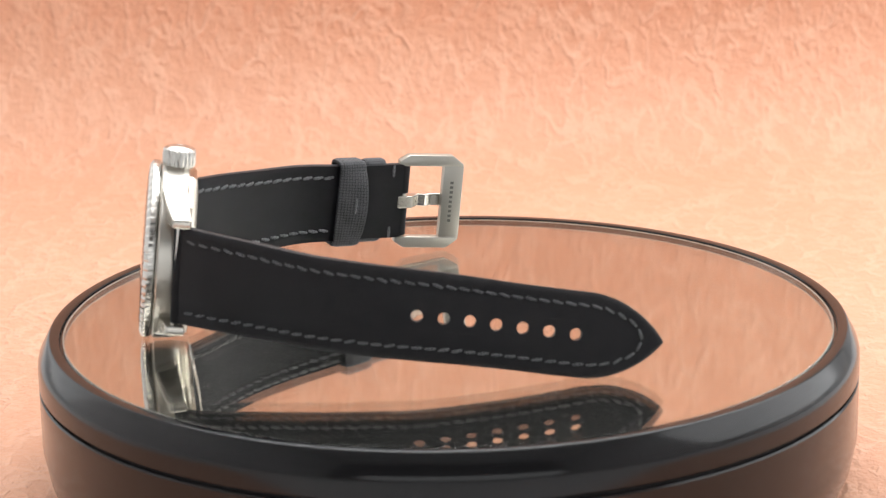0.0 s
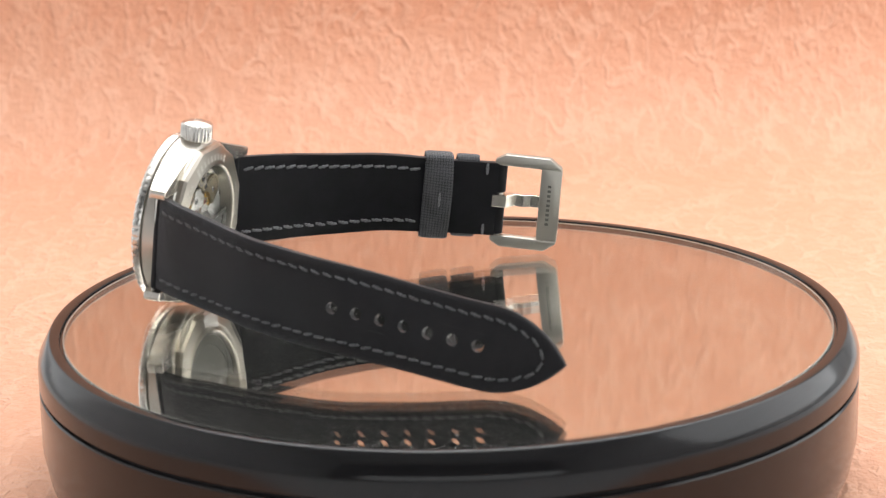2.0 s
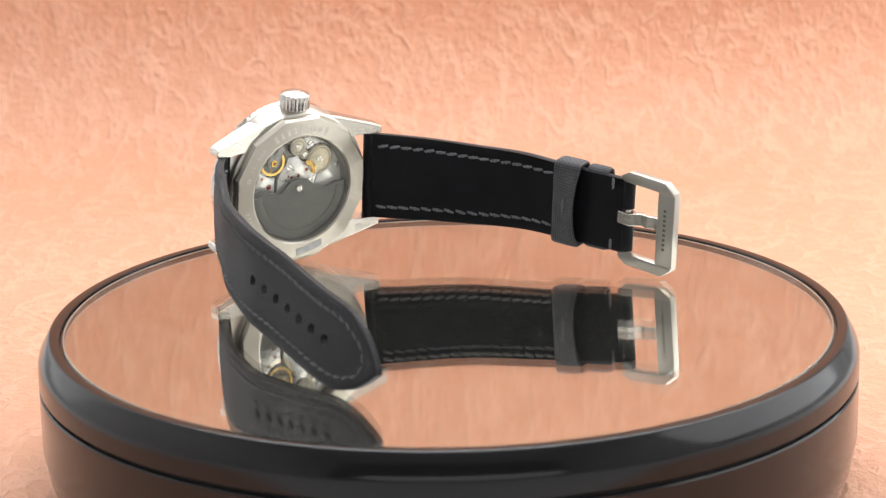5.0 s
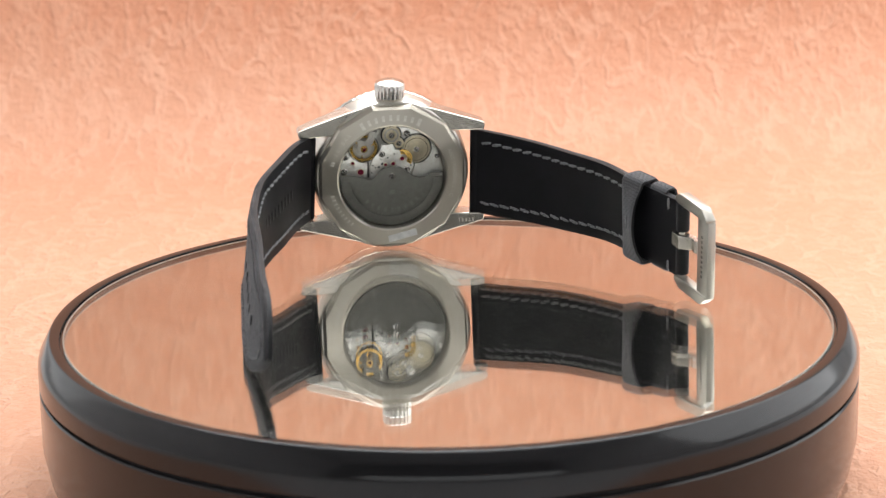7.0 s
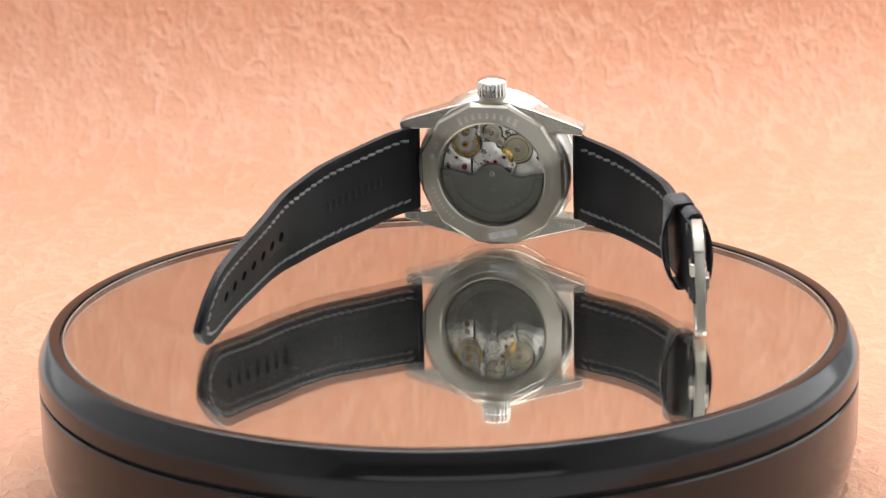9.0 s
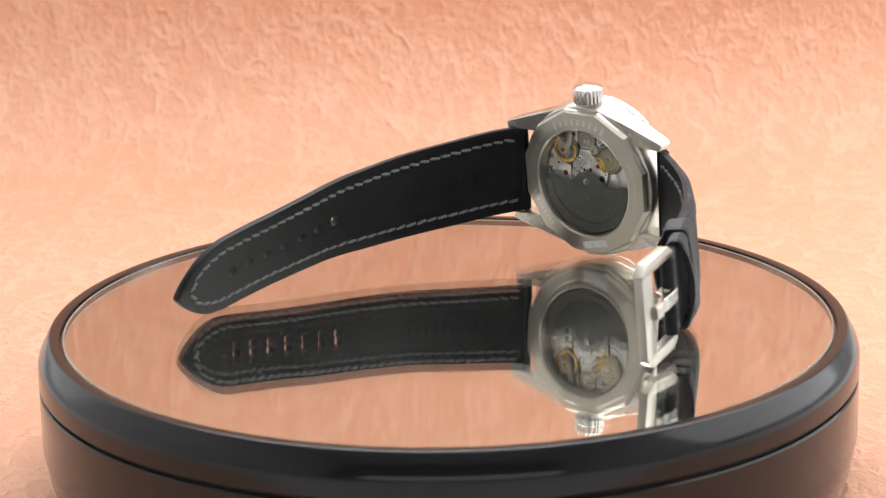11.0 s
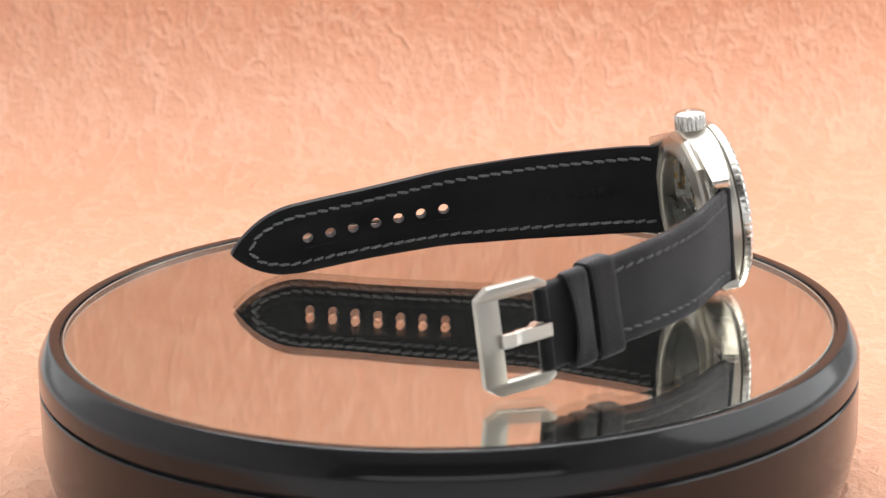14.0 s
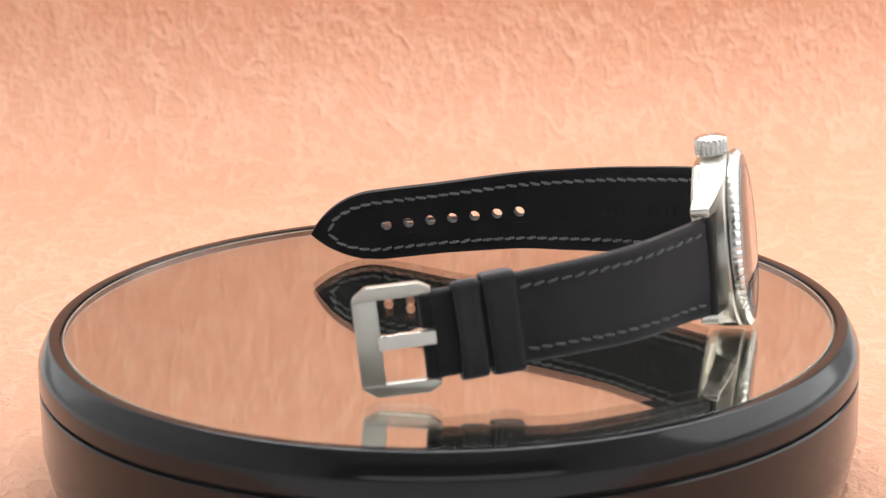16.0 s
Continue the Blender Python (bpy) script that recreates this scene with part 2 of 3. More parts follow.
def disc(x, y, r, h0, h1, m, seg=24, bevel=0.1, wave=None):
    p = [(0, h1), (r - bevel, h1), (r, h1 - bevel), (r, h0), (0, h0)]
    return lathe(p, seg, m @ Matrix.Translation((x, y, 0)), wave)


# ---- the setting: paper sweep and an added, unseen light tent round it ----
def build_sweep():
    bm = bmesh.new()
    rows = [(y, FLOOR_Z) for y in range(-160, 281, 40)]
    c, r = (300.0, FLOOR_Z + 60.0), 60.0
    rows += [(c[0] + r * math.sin(a), c[1] - r * math.cos(a)) for a in (radians(d) for d in range(0, 87, 3))]
    y, z = rows[-1]
    rows += [(y + k * 2.0, z + k * 40.0) for k in range(1, 7)]
    grid = [[bm.verts.new((x, y, z)) for x in range(-220, 221, 20)] for y, z in rows]
    layer = bm.loops.layers.uv.new("UVMap")
    along = [0.0]
    for a, b in zip(rows, rows[1:]):
        along.append(along[-1] + math.dist(a, b))
    for k, (a, b) in enumerate(zip(grid, grid[1:])):
        for i in range(len(a) - 1):
            f = bm.faces.new((a[i], a[i + 1], b[i + 1], b[i]))
            for l, d in zip(f.loops, (k, k, k + 1, k + 1)):
                l[layer].uv = (l.vert.co.x * MM, along[d] * MM)
    ob = part("backdrop", bm, PAPER, None, smooth=60)
    tagged(ob, "crumpled copper-orange paper sweep curving up behind the turntable", "backdrop", kind="structure")


def build_tent():
    """White cloth light tent round the table, out of view; added to bounce and shape light."""
    def slab(name, label, cx, cy, cz, sx, sy, sz, mat=CLOTH):
        ob = part(name, box(cx, cy, cz, sx, sy, sz, None, 0), mat, None)
        tagged(ob, label, name.split("_")[0], kind="structure")
    slab("wall_north", "unseen white cloth wall added to bounce light", 0, 625, 370, 1200, 20, 1000)
    # added dark behind the camera, so the steel and its mirror image go darker
    slab("wall_south", "unseen dark grey cloth wall added to dim reflections", 0, -1010, 370, 1200, 20, 1000, GREY_CLOTH)
    slab("wall_west", "unseen white cloth wall added to bounce light", -600, -190, 370, 20, 1610, 1000)
    slab("wall_east", "unseen white cloth wall added to bounce light", 600, -190, 370, 20, 1610, 1000)
    slab("ceiling", "unseen white cloth ceiling added to bounce light", 0, -190, 880, 1220, 1650, 20)
    ob = part("table", box(0, -190, FLOOR_Z - 32, 1180, 1600, 60, None, 4), CLOTH, None)
    tagged(ob, "plain white table board under the paper sweep", "table", kind="structure")


# ---- turntable ----
def build_turntable():
    t = thing("turntable", (0, 0, FLOOR_Z), "glossy black round display turntable with a mirror top", "turntable")
    part("base", lathe([(0, FLOOR_Z), (91, FLOOR_Z), (93.5, FLOOR_Z + 1), (96.6, FLOOR_Z + 4.5), (98.6, FLOOR_Z + 9), (100.0, -26.0), (100.1, -11.6), (99.8, -11.2), (97.0, -11.1), (0, -11.1)], 160), LACQUER, t)
    part("seam", lathe([(0, -11.2), (98.9, -11.2), (98.9, -10.2), (0, -10.2)], 128), SEAM, t, "black rubber gap between base and rim")
    rim = [(93.8, -6.0), (93.8, -0.45), (94.5, -0.45), (94.55, 0.2), (94.75, 0.45), (95.1, 0.5), (96.9, 0.5), (97.2, 0.42), (97.45, 0.2), (99.35, -3.3), (99.8, -4.2), (100.05, -5.2), (100.15, -6.4), (100.15, -9.9), (99.8, -10.3), (90.0, -10.3)]
    platter = part("platter", lathe(rim, 200, close=True), LACQUER, t, "turning platter with chamfered glossy black rim")
    part("mirror_back", lathe([(0, GLASS_TOP - 4.03), (93.85, GLASS_TOP - 4.03), (93.85, -5.2), (0, -5.2)], 160), MIRROR, platter, "silvered mirror layer")
    part("ground_edge", lathe([(93.6, GLASS_TOP - 1.1), (93.75, GLASS_TOP - 1.1), (93.75, GLASS_TOP - 0.3), (93.6, GLASS_TOP - 0.3)], 160, close=True), GROUND_GLASS, platter, "pale ground edge of the mirror glass")
    g = part("mirror_glass", lathe([(0, GLASS_TOP), (93.87, GLASS_TOP), (93.95, GLASS_TOP - 0.08), (93.95, GLASS_TOP - 4.0), (0, GLASS_TOP - 4.0)], 160), FLOAT_GLASS, platter, "clear float glass plate", 12)
    g.visible_shadow = False
    rng = random.Random(7)
    bm = bmesh.new()
    for k in range(40):
        a, d, r = rng.uniform(0, 6.283), 92 * math.sqrt(rng.random()), rng.uniform(0.05, 0.16)
        cx, cy = d * math.cos(a), d * math.sin(a)
        prism([(cx + r * math.cos(q), cy + r * rng.uniform(0.5, 1.2) * math.sin(q)) for q in (0, 1.05, 2.1, 3.14, 4.2, 5.25)], GLASS_TOP, GLASS_TOP + 0.05, None, 0, bm)
    part("dust", bm, STICKER, platter, "scattered pale dust specks", kind="stuff")
    return platter


# ---- watch ----
LEAN = radians(6.3)
CENTRE = Vector((-0.7, 66.4, 21.5))
CASE = Matrix.Translation(CENTRE) @ Matrix.Rotation(radians(-3.0), 4, "Z") @ Matrix(((1, 0, 0, 0), (0, -math.sin(LEAN), -math.cos(LEAN), 0), (0, math.cos(LEAN), -math.sin(LEAN), 0), (0, 0, 0, 1)))
WATCH_BASE = Vector((-0.8, 66.6, GLASS_TOP))


def build_case(watch):
    body = [(14.3, 2.9), (20.0, 2.9), (20.4, 2.6), (20.8, 1.6), (21.1, 0.2), (21.3, -3.3), (20.8, -3.9), (18.0, -4.0), (14.3, -3.9)]
    part("case", lathe(body, 120, CASE, None, True), STEEL, watch, "brushed steel case middle", 28)
    for sx in (-1, 1):
        for su in (-1, 1):
            o = [(6.4, 19.35), (12.0, 17.75), (18.0, 15.95), (22.0, 14.75), (24.7, 13.9), (25.0, 13.1), (24.7, 11.75), (20.0, 11.7), (15.5, 11.7), (8.0, 14.0)]
            o = [(x * sx, u * su) for x, u in o]
            front = lambda x, u: -3.75 + 3.3 * max(0, (abs(x) - 9) / 16) ** 1.5
            back = lambda x, u: 2.6 + 1.2 * max(0, (abs(x) - 12) / 13)
            part("lug", prism(o, front, back, CASE, 0.35), STEEL_FLANK, watch, "", 12)
    # caseback ring, twelve-sided outside, round window inside
    bm = bmesh.new()
    n = 96
    def ring(rad, h, poly):
        out = []
        for i in range(n):
            a = 2 * math.pi * i / n
            q = rad
            if poly:
                b = (a + math.pi / 12) % (math.pi / 6) - math.pi / 12
                q = rad * math.cos(math.pi / 12) / math.cos(b - 0) if poly else rad
            out.append(bm.verts.new((q * math.cos(a), q * math.sin(a), h)))
        return out
    rs = [ring(20.3, 2.6, True), ring(20.1, 3.8, True), ring(19.5, 4.5, True), ring(14.9, 5.0, False), ring(14.5, 4.8, False), ring(14.2, 4.2, False), ring(14.2, 0.8, False)]
    for a, b in zip(rs, rs[1:]):
        for i in range(n):
            j = (i + 1) % n
            bm.faces.new((a[i], a[j], b[j], b[i]))
    bmesh.ops.recalc_face_normals(bm, faces=bm.faces)
    bm.transform(CASE)
    back = part("caseback", bm, STEEL_RING, watch, "twelve-sided satin steel caseback ring", 18)
    glass = part("caseback_glass", lathe([(0, 4.75), (14.3, 4.75), (14.3, 4.2), (0, 4.2)], 72, CASE), SAPPHIRE, watch, "clear sapphire window")
    glass.visible_shadow = False
    sticker = prism([(-3.9, -1.0), (3.9, -1.0), (3.9, 1.0), (-3.9, 1.0)], 0, 0.12, CASE @ Matrix.Translation((2.6, -16.5, 4.80)) @ Matrix.Rotation(radians(13), 4, "Z") @ Matrix.Rotation(radians(7), 4, "X"))
    part("sticker", sticker, STICKER, back, "blank pale strip on the caseback")
    # bezel and front
    prof = [(18.2, -4.0), (20.6, -4.0), (21.1, -4.2), (21.3, -4.6), (21.35, -5.75), (21.1, -6.2), (20.2, -6.75), (18.2, -6.75)]
    depth = {3: 0.001, 4: 0.006, 5: 0.02, 6: 0.012}
    teeth = lambda a, k: 1 - depth.get(k, 0.0) * max(0.0, (math.cos(60 * a) - 0.25) / 0.75) ** 0.6
    part("bezel", lathe(prof, 60 * 10, CASE, teeth, True), STEEL_POLISH, watch, "notched steel diving bezel", 30)
    part("bezel_insert", lathe([(19.7, -6.81), (17.2, -7.1), (17.2, -6.5), (19.7, -6.5)], 96, CASE, None, True), CERAMIC, watch, "black ceramic bezel insert")
    part("dial", lathe([(0, -5.6), (17.3, -5.6), (17.3, -4.0), (0, -4.0)], 72, CASE), DIAL, watch, "dark grey dial")
    g = part("front_glass", lathe([(0, -7.5), (8, -7.42), (14, -7.27), (17.0, -7.05), (17.2, -6.35), (0, -6.35)], 72, CASE), SAPPHIRE, watch, "domed sapphire glass")
    g.visible_shadow = False
    # crown: its axis runs along the case's up direction
    to_crown = CASE @ Matrix.Rotation(radians(-90), 4, "X")
    scallop = lambda a, k: 1 - 0.055 * (0.5 + 0.5 * math.cos(20 * a)) ** 2 if k in (2, 3, 4, 5) else 1
    crown = [(0, 20.0), (2.6, 20.0), (3.7, 21.0), (3.95, 21.3), (4.0, 23.0), (3.95, 24.7), (3.6, 25.1), (2.6, 25.5), (1.3, 25.75), (0, 25.8)]
    part("crown", lathe(crown, 20 * 10, to_crown, scallop), STEEL_POLISH, watch, "fluted steel crown", 30)
    for x0, w in ((-0.9, 0.5), (0.0, 0.5), (0.9, 0.5)):
        part("emblem", box(x0, 0, 25.72, w, 1.5, 0.16, to_crown, 0.03), STEEL_FLANK, watch)
    for sx in (-1, 1):
        bar = lathe([(0, -12.2), (0.5, -12.2), (0.5, 12.2), (0, 12.2)], 16, CASE @ Matrix.Translation((sx * 22.6, 0, 0.9)) @ Matrix.Rotation(radians(90), 4, "X"))
        part("spring_bar", bar, STEEL_POLISH, watch)
    return back


def letters(text, size, depth, mat):
    cu = bpy.data.curves.new("engraving", "FONT")
    cu.body, cu.size, cu.extrude, cu.align_x, cu.align_y = text, size * MM, depth * MM, "CENTER", "CENTER"
    ob = new("engraving", cu)
    bpy.context.view_layer.update()
    me = bpy.data.meshes.new_from_object(ob.evaluated_get(bpy.context.evaluated_depsgraph_get()))
    bpy.data.objects.remove(ob)
    bpy.data.curves.remove(cu)
    me.materials.clear()
    me.materials.append(mat)
    return me


def build_engraving(watch, back):
    """Legible words are lettered; the maker's name is a row of plain bars."""
    base = root_of(back).location
    def put(me, radius, deg, name, h=4.80):
        ob = new(name, me)
        ob.parent = back
        m = CASE @ Matrix.Rotation(radians(deg), 4, "Z") @ Matrix.Translation((0, radius, h)) @ Matrix.Rotation(radians(-8), 4, "X")
        ob.matrix_local = Matrix.Translation(m.translation * MM - base) @ m.to_3x3().to_4x4()
    for text, mid, step in (("30 BAR", 54, 4.3), ("ANTIMAGNETIC", -88, 4.0)):
        for i, ch in enumerate(text):
            if ch != " ":
                put(letters(ch, 1.5, 0.03, ENGRAVED_PALE), 16.7, mid - (i - (len(text) - 1) / 2) * step, "engraved_letter")

    def bar_mesh(w, h):
        me = bpy.data.meshes.new("engraved_bar")
        bm = box(0, 0, 0, w * MM, h * MM, 0.06 * MM, None, 0)
        bm.to_mesh(me)
        bm.free()
        me.materials.append(ENGRAVED_PALE)
        return me
    tall, low, small = bar_mesh(0.95, 2.1), bar_mesh(0.75, 1.55), bar_mesh(0.5, 1.0)
    for i in range(9):
        put(tall if i in (0, 8) else low, 16.7, 1.5 - (i - 4) * 6.7, "engraved_bar")
    for i in range(9):
        put(small, 16.7, 122 - (i - 4) * 4.2, "engraved_bar")
    for i in range(2):
        put(small, 16.7, 75 - i * 2.6, "engraved_bar")
    # the metal's name on the back of one lug, head down
    for i, ch in enumerate("STEEL"):
        ob = new("engraved_letter", letters(ch, 1.35, 0.03, ENGRAVED_PALE))
        ob.parent = back
        m = CASE @ Matrix.Translation((21.9 - i * 0.95, -13.6, 3.62 - i * 0.07)) @ Matrix.Rotation(radians(176), 4, "Z") @ Matrix.Rotation(radians(4), 4, "Y")
        ob.matrix_local = Matrix.Translation(m.translation * MM - base) @ m.to_3x3().to_4x4()


def build_movement(watch):
    cal = part("movement_plate", disc(0, 0, 14.15, -0.6, 0.6, CASE, 72), PLATE, watch, "grey movement base plate")
    def bridge(pts, h0, h1, mat=RHODIUM, name="bridge", label=""):
        return part(name, prism(pts, h0, h1, CASE, 0.12), mat, cal, label)
    def arc(r, a0, a1, k=10):
        return [(r * math.cos(radians(a0 + (a1 - a0) * i / k)), r * math.sin(radians(a0 + (a1 - a0) * i / k))) for i in range(k + 1)]
    bridge(arc(13.9, 104, 186) + [(-9, -1.0), (-6.4, -0.8), (-6.3, 3.0), (-8.5, 3.6), (-10.6, 6.2), (-9.6, 9.0), (-6.5, 10.4), (-3.6, 9.6)], 0.6, 1.2)
    bridge([(-6.25, -0.9), (-5.85, -0.9), (-5.9, 3.6), (-6.25, 3.5)], 0.9, 1.22, DARK, "slit")
    bridge([(-5.7, -1.0), (-5.65, 2.6), (-4.7, 4.6), (-3.0, 6.6), (-2.6, 8.2), (0.6, 8.4), (1.2, 6.8), (3.4, 6.4), (3.8, 4.8), (6.1, 3.1), (6.0, 2.0), (4.9, -1.2)], 0.6, 1.7)
    bridge(arc(13.9, -7, 98, 14) + [(-1.8, 9.2), (0.9, 9.0), (1.7, 7.4), (3.8, 6.9), (4.2, 5.3), (6.5, 3.4), (6.4, 1.9), (5.3, -1.4)], 0.6, 1.35)
    def wheel(x, u, r, h0, h1, teeth, mat, name="gear_wheel", label=""):
        w = lambda a, k: 1 - 0.11 * (math.cos(teeth * a) > 0) if k in (2, 3) else 1
        p = [(0, h1), (r * 0.86, h1), (r, h1 - 0.05), (r, h0), (0, h0)]
        return part(name, lathe(p, teeth * 4, CASE @ Matrix.Translation((x, u, 0)), w), mat, cal, label)
    def ring(x, u, r0, r1, h0, h1, mat, name, label=""):
        return part(name, lathe([(r0, h0), (r0, h1), (r1, h1), (r1, h0)], 48, CASE @ Matrix.Translation((x, u, 0)), None, True), mat, cal, label)
    big = wheel(6.75, 6.7, 3.9, 1.4, 2.0, 44, GEAR, label="large pale brass gear wheel")
    small = wheel(0.1, 11.0, 2.5, 1.5, 2.1, 26, GEAR)
    wheel(2.1, 8.6, 1.4, 1.5, 2.0, 16, GEAR)
    # dark rings laid on: shade of the gaps round the wheels as colour
    ring(6.75, 6.7, 3.05, 3.17, 2.0, 2.04, DARK, "groove")
    ring(6.75, 6.7, 3.9, 4.25, 1.3, 1.39, DARK, "groove")
    ring(0.1, 11.0, 1.5, 1.95, 2.1, 2.13, PLATE, "groove")
    ring(0.1, 11.0, 2.45, 2.8, 1.3, 1.4, DARK, "groove")
    ring(2.1, 8.6, 1.4, 1.7, 1.3, 1.42, DARK, "groove")
    ring(-7.3, 7.6, 2.95, 3.65, 1.3, 1.75, BRASS, "balance_wheel", "gilded balance wheel rim")
    part("balance_well", disc(-7.3, 7.6, 3.9, 0.55, 0.7, CASE, 40, 0.02), PLATE, cal)
    ring(-7.3, 7.6, 3.9, 4.1, 0.6, 1.25, DARK, "groove")
    for a in (20, 140, 260):
        m = CASE @ Matrix.Translation((-7.3, 7.6, 1.5)) @ Matrix.Rotation(radians(a), 4, "Z")
        part("spoke", box(1.6, 0, 0, 3.1, 0.35, 0.25, m, 0.05), BRASS, cal)
    bridge([(-9.4, 11.0), (-9.0, 9.0), (-9.2, 7.0), (-8.2, 5.9), (-6.6, 5.8), (-5.5, 6.8), (-5.4, 8.4), (-4.6, 9.8), (-4.2, 12.2), (-5.8, 12.6), (-6.4, 10.4), (-7.2, 9.8), (-8.2, 10.2), (-8.4, 11.2)], 1.9, 2.4, PLATE, "balance_cock", "grey balance cock")
    part("balance_jewel", disc(-7.3, 7.6, 0.95, 2.4, 2.7, CASE, 24), BRASS, cal)
    part("ruby_jewel", disc(-7.3, 7.6, 0.45, 2.6, 2.8, CASE, 20), RUBY, cal)
    part("brass_crescent", prism(arc(2.7, -35, 105) + arc(1.35, 105, -35), 1.4, 2.15, CASE @ Matrix.Translation((3.0, 4.2, 0)), 0.08), BRASS, cal, "gilded crescent")
    for x, u, r, h in ((-8.1, 0.8, 0.8, 1.2), (3.0, 4.2, 0.55, 1.7), (-10.2, 3.4, 0.42, 1.2), (-1.5, 2.7, 0.45, 1.7), (0.55, 2.9, 0.5, 1.7), (-2.4, 3.0, 0.34, 1.7), (-3.3, 2.1, 0.34, 1.7), (-4.2, 2.0, 0.22, 1.7), (-4.9, 2.6, 0.25, 1.7), (-0.9, 4.6, 0.25, 1.7), (-5.2, 0.6, 0.2, 1.7), (5.3, 2.2, 0.25, 1.7), (-2.7, 4.3, 0.18, 1.7), (0.9, 5.6, 0.22, 1.7)):
        part("ruby_jewel" if r > 0.4 else "pivot", disc(x, u, r, h - 0.1, h + 0.05, CASE, 18, 0.03), RUBY if r > 0.4 else DARK, cal)
        if r > 0.4:
            ring(x, u, r, r + 0.2, h - 0.05, h + 0.09, GEAR, "jewel_setting")
    for x, u, r, h in ((-12.6, 1.2, 0.9, 1.2), (-2.4, 5.7, 0.85, 1.7), (4.2, 1.0, 0.95, 1.7), (12.4, 4.4, 0.7, 1.35), (4.3, 11.1, 0.9, 1.35), (6.75, 6.7, 0.8, 2.0), (0.1, 11.0, 0.75, 2.1), (2.1, 8.6, 0.75, 2.0), (-4.4, 12.2, 0.7, 1.2), (-12.2, 5.0, 0.7, 1.2)):
        s = part("screw", disc(x, u, r, h - 0.1, h + 0.28, CASE, 20, 0.08), STEEL_POLISH, cal)
        m = CASE @ Matrix.Translation((x, u, h + 0.285)) @ Matrix.Rotation(radians(37 * x + 50), 4, "Z")
        part("slot", box(0, 0, 0, r * 1.8, 0.2, 0.02, m, 0), DARK, s)
    # oscillating weight
    o = arc(13.85, 178, 362, 40) + [(12.6, 0.1), (11.0, 0.2), (9.0, -0.7), (7.0, -0.9), (5.2, -0.2), (3.6, 1.2), (2.4, 2.2)] + arc(2.6, 60, 120, 6) + [(-2.4, 2.2), (-3.6, 1.0), (-5.0, -0.6), (-6.6, -0.9), (-9.0, 0.2), (-11.5, 0.6)]
    rotor = part("rotor", prism(o, 2.6, 3.2, CASE, 0.15), GUNMETAL, watch, "dark grey oscillating weight")
    part("rotor_rim", prism(arc(13.85, 184, 356, 40) + arc(11.3, 356, 184, 40), 3.2, 3.45, CASE, 0.1), GUNMETAL, rotor)
    s = part("rotor_screw", disc(0, 0, 0.85, 3.1, 3.6, CASE, 24), STEEL_POLISH, rotor)
    part("slot", box(0, 0, 3.61, 0.22, 1.5, 0.02, CASE @ Matrix.Rotation(radians(12), 4, "Z"), 0), DARK, s)
    for i in range(9):
        a = radians(-90 + (i - 4) * 11)
        m = CASE @ Matrix.Translation((9.6 * math.cos(a), 9.6 * math.sin(a), 3.215)) @ Matrix.Rotation(a + math.pi / 2, 4, "Z")
        part("engraved_bar", box(0, 0, 0, 0.7, 1.2, 0.03, m, 0), ENGRAVED, rotor)
    part("emblem", box(0, -4.6, 3.215, 1.4, 1.2, 0.03, CASE, 0), ENGRAVED, rotor)


# ---- straps: built flat (along, across, out) and bent onto a spine ----
class Spine:
    def __init__(self, pts, leans):
        p = np.array(pts, float)
        q = np.vstack([2 * p[0] - p[1], p, 2 * p[-1] - p[-2]])
        out, ln = [], []
        for i in range(1, len(q) - 2):
            for k in range(24):
                t = k / 24
                a, b, c, d = q[i - 1], q[i], q[i + 1], q[i + 2]
                out.append(0.5 * (2 * b + (c - a) * t + (2 * a - 5 * b + 4 * c - d) * t * t + (3 * b - a - 3 * c + d) * t ** 3))
                ln.append(leans[i - 1] * (1 - t) + leans[i] * t)
        out.append(p[-1])
        ln.append(leans[-1])
        out = np.array(out)
        s = np.concatenate([[0], np.cumsum(np.linalg.norm(np.diff(out, axis=0), axis=1))])
        self.length = s[-1]
        self.s = np.linspace(0, s[-1], 400)
        pos = np.stack([np.interp(self.s, s, out[:, k]) for k in range(3)], 1)
        ker = np.ones(25) / 25
        sm = np.stack([np.convolve(np.pad(pos[:, k], 12, mode="reflect", reflect_type="odd"), ker, "valid") for k in range(3)], 1)
        self.pos, self.lean = sm, np.interp(self.s, s, ln)

    def frame_at(self, s, inward):
        """Matrix of (along, across = up, out) at s. inward: +1 if the inside lies towards +x."""
        s = min(max(s, 0.0), self.length)
        i = min(max(np.searchsorted(self.s, s), 1), len(self.s) - 1)
        f = (s - self.s[i - 1]) / (self.s[i] - self.s[i - 1])
        p = Vector(self.pos[i - 1] * (1 - f) + self.pos[i] * f)
        a, b = max(i - 8, 0), min(i + 8, len(self.s) - 1)
        t = Vector(self.pos[b] - self.pos[a]).normalized()
        flat = Vector((t.x, t.y, 0)).normalized()
        side = Vector((-flat.y, flat.x, 0)) * inward      # points to the inside
        lean = radians(np.interp(s, self.s, self.lean))
        up = Vector((0, 0, math.cos(lean))) + side * math.sin(lean)
        up = (up - t * up.dot(t)).normalized()
        outw = t.cross(up)
        if outw.dot(side) > 0:
            outw = -outw
        m = Matrix.Identity(4)
        for k, v in enumerate((t, up, outw)):
            m[0][k], m[1][k], m[2][k] = v
        m.translation = p
        return m


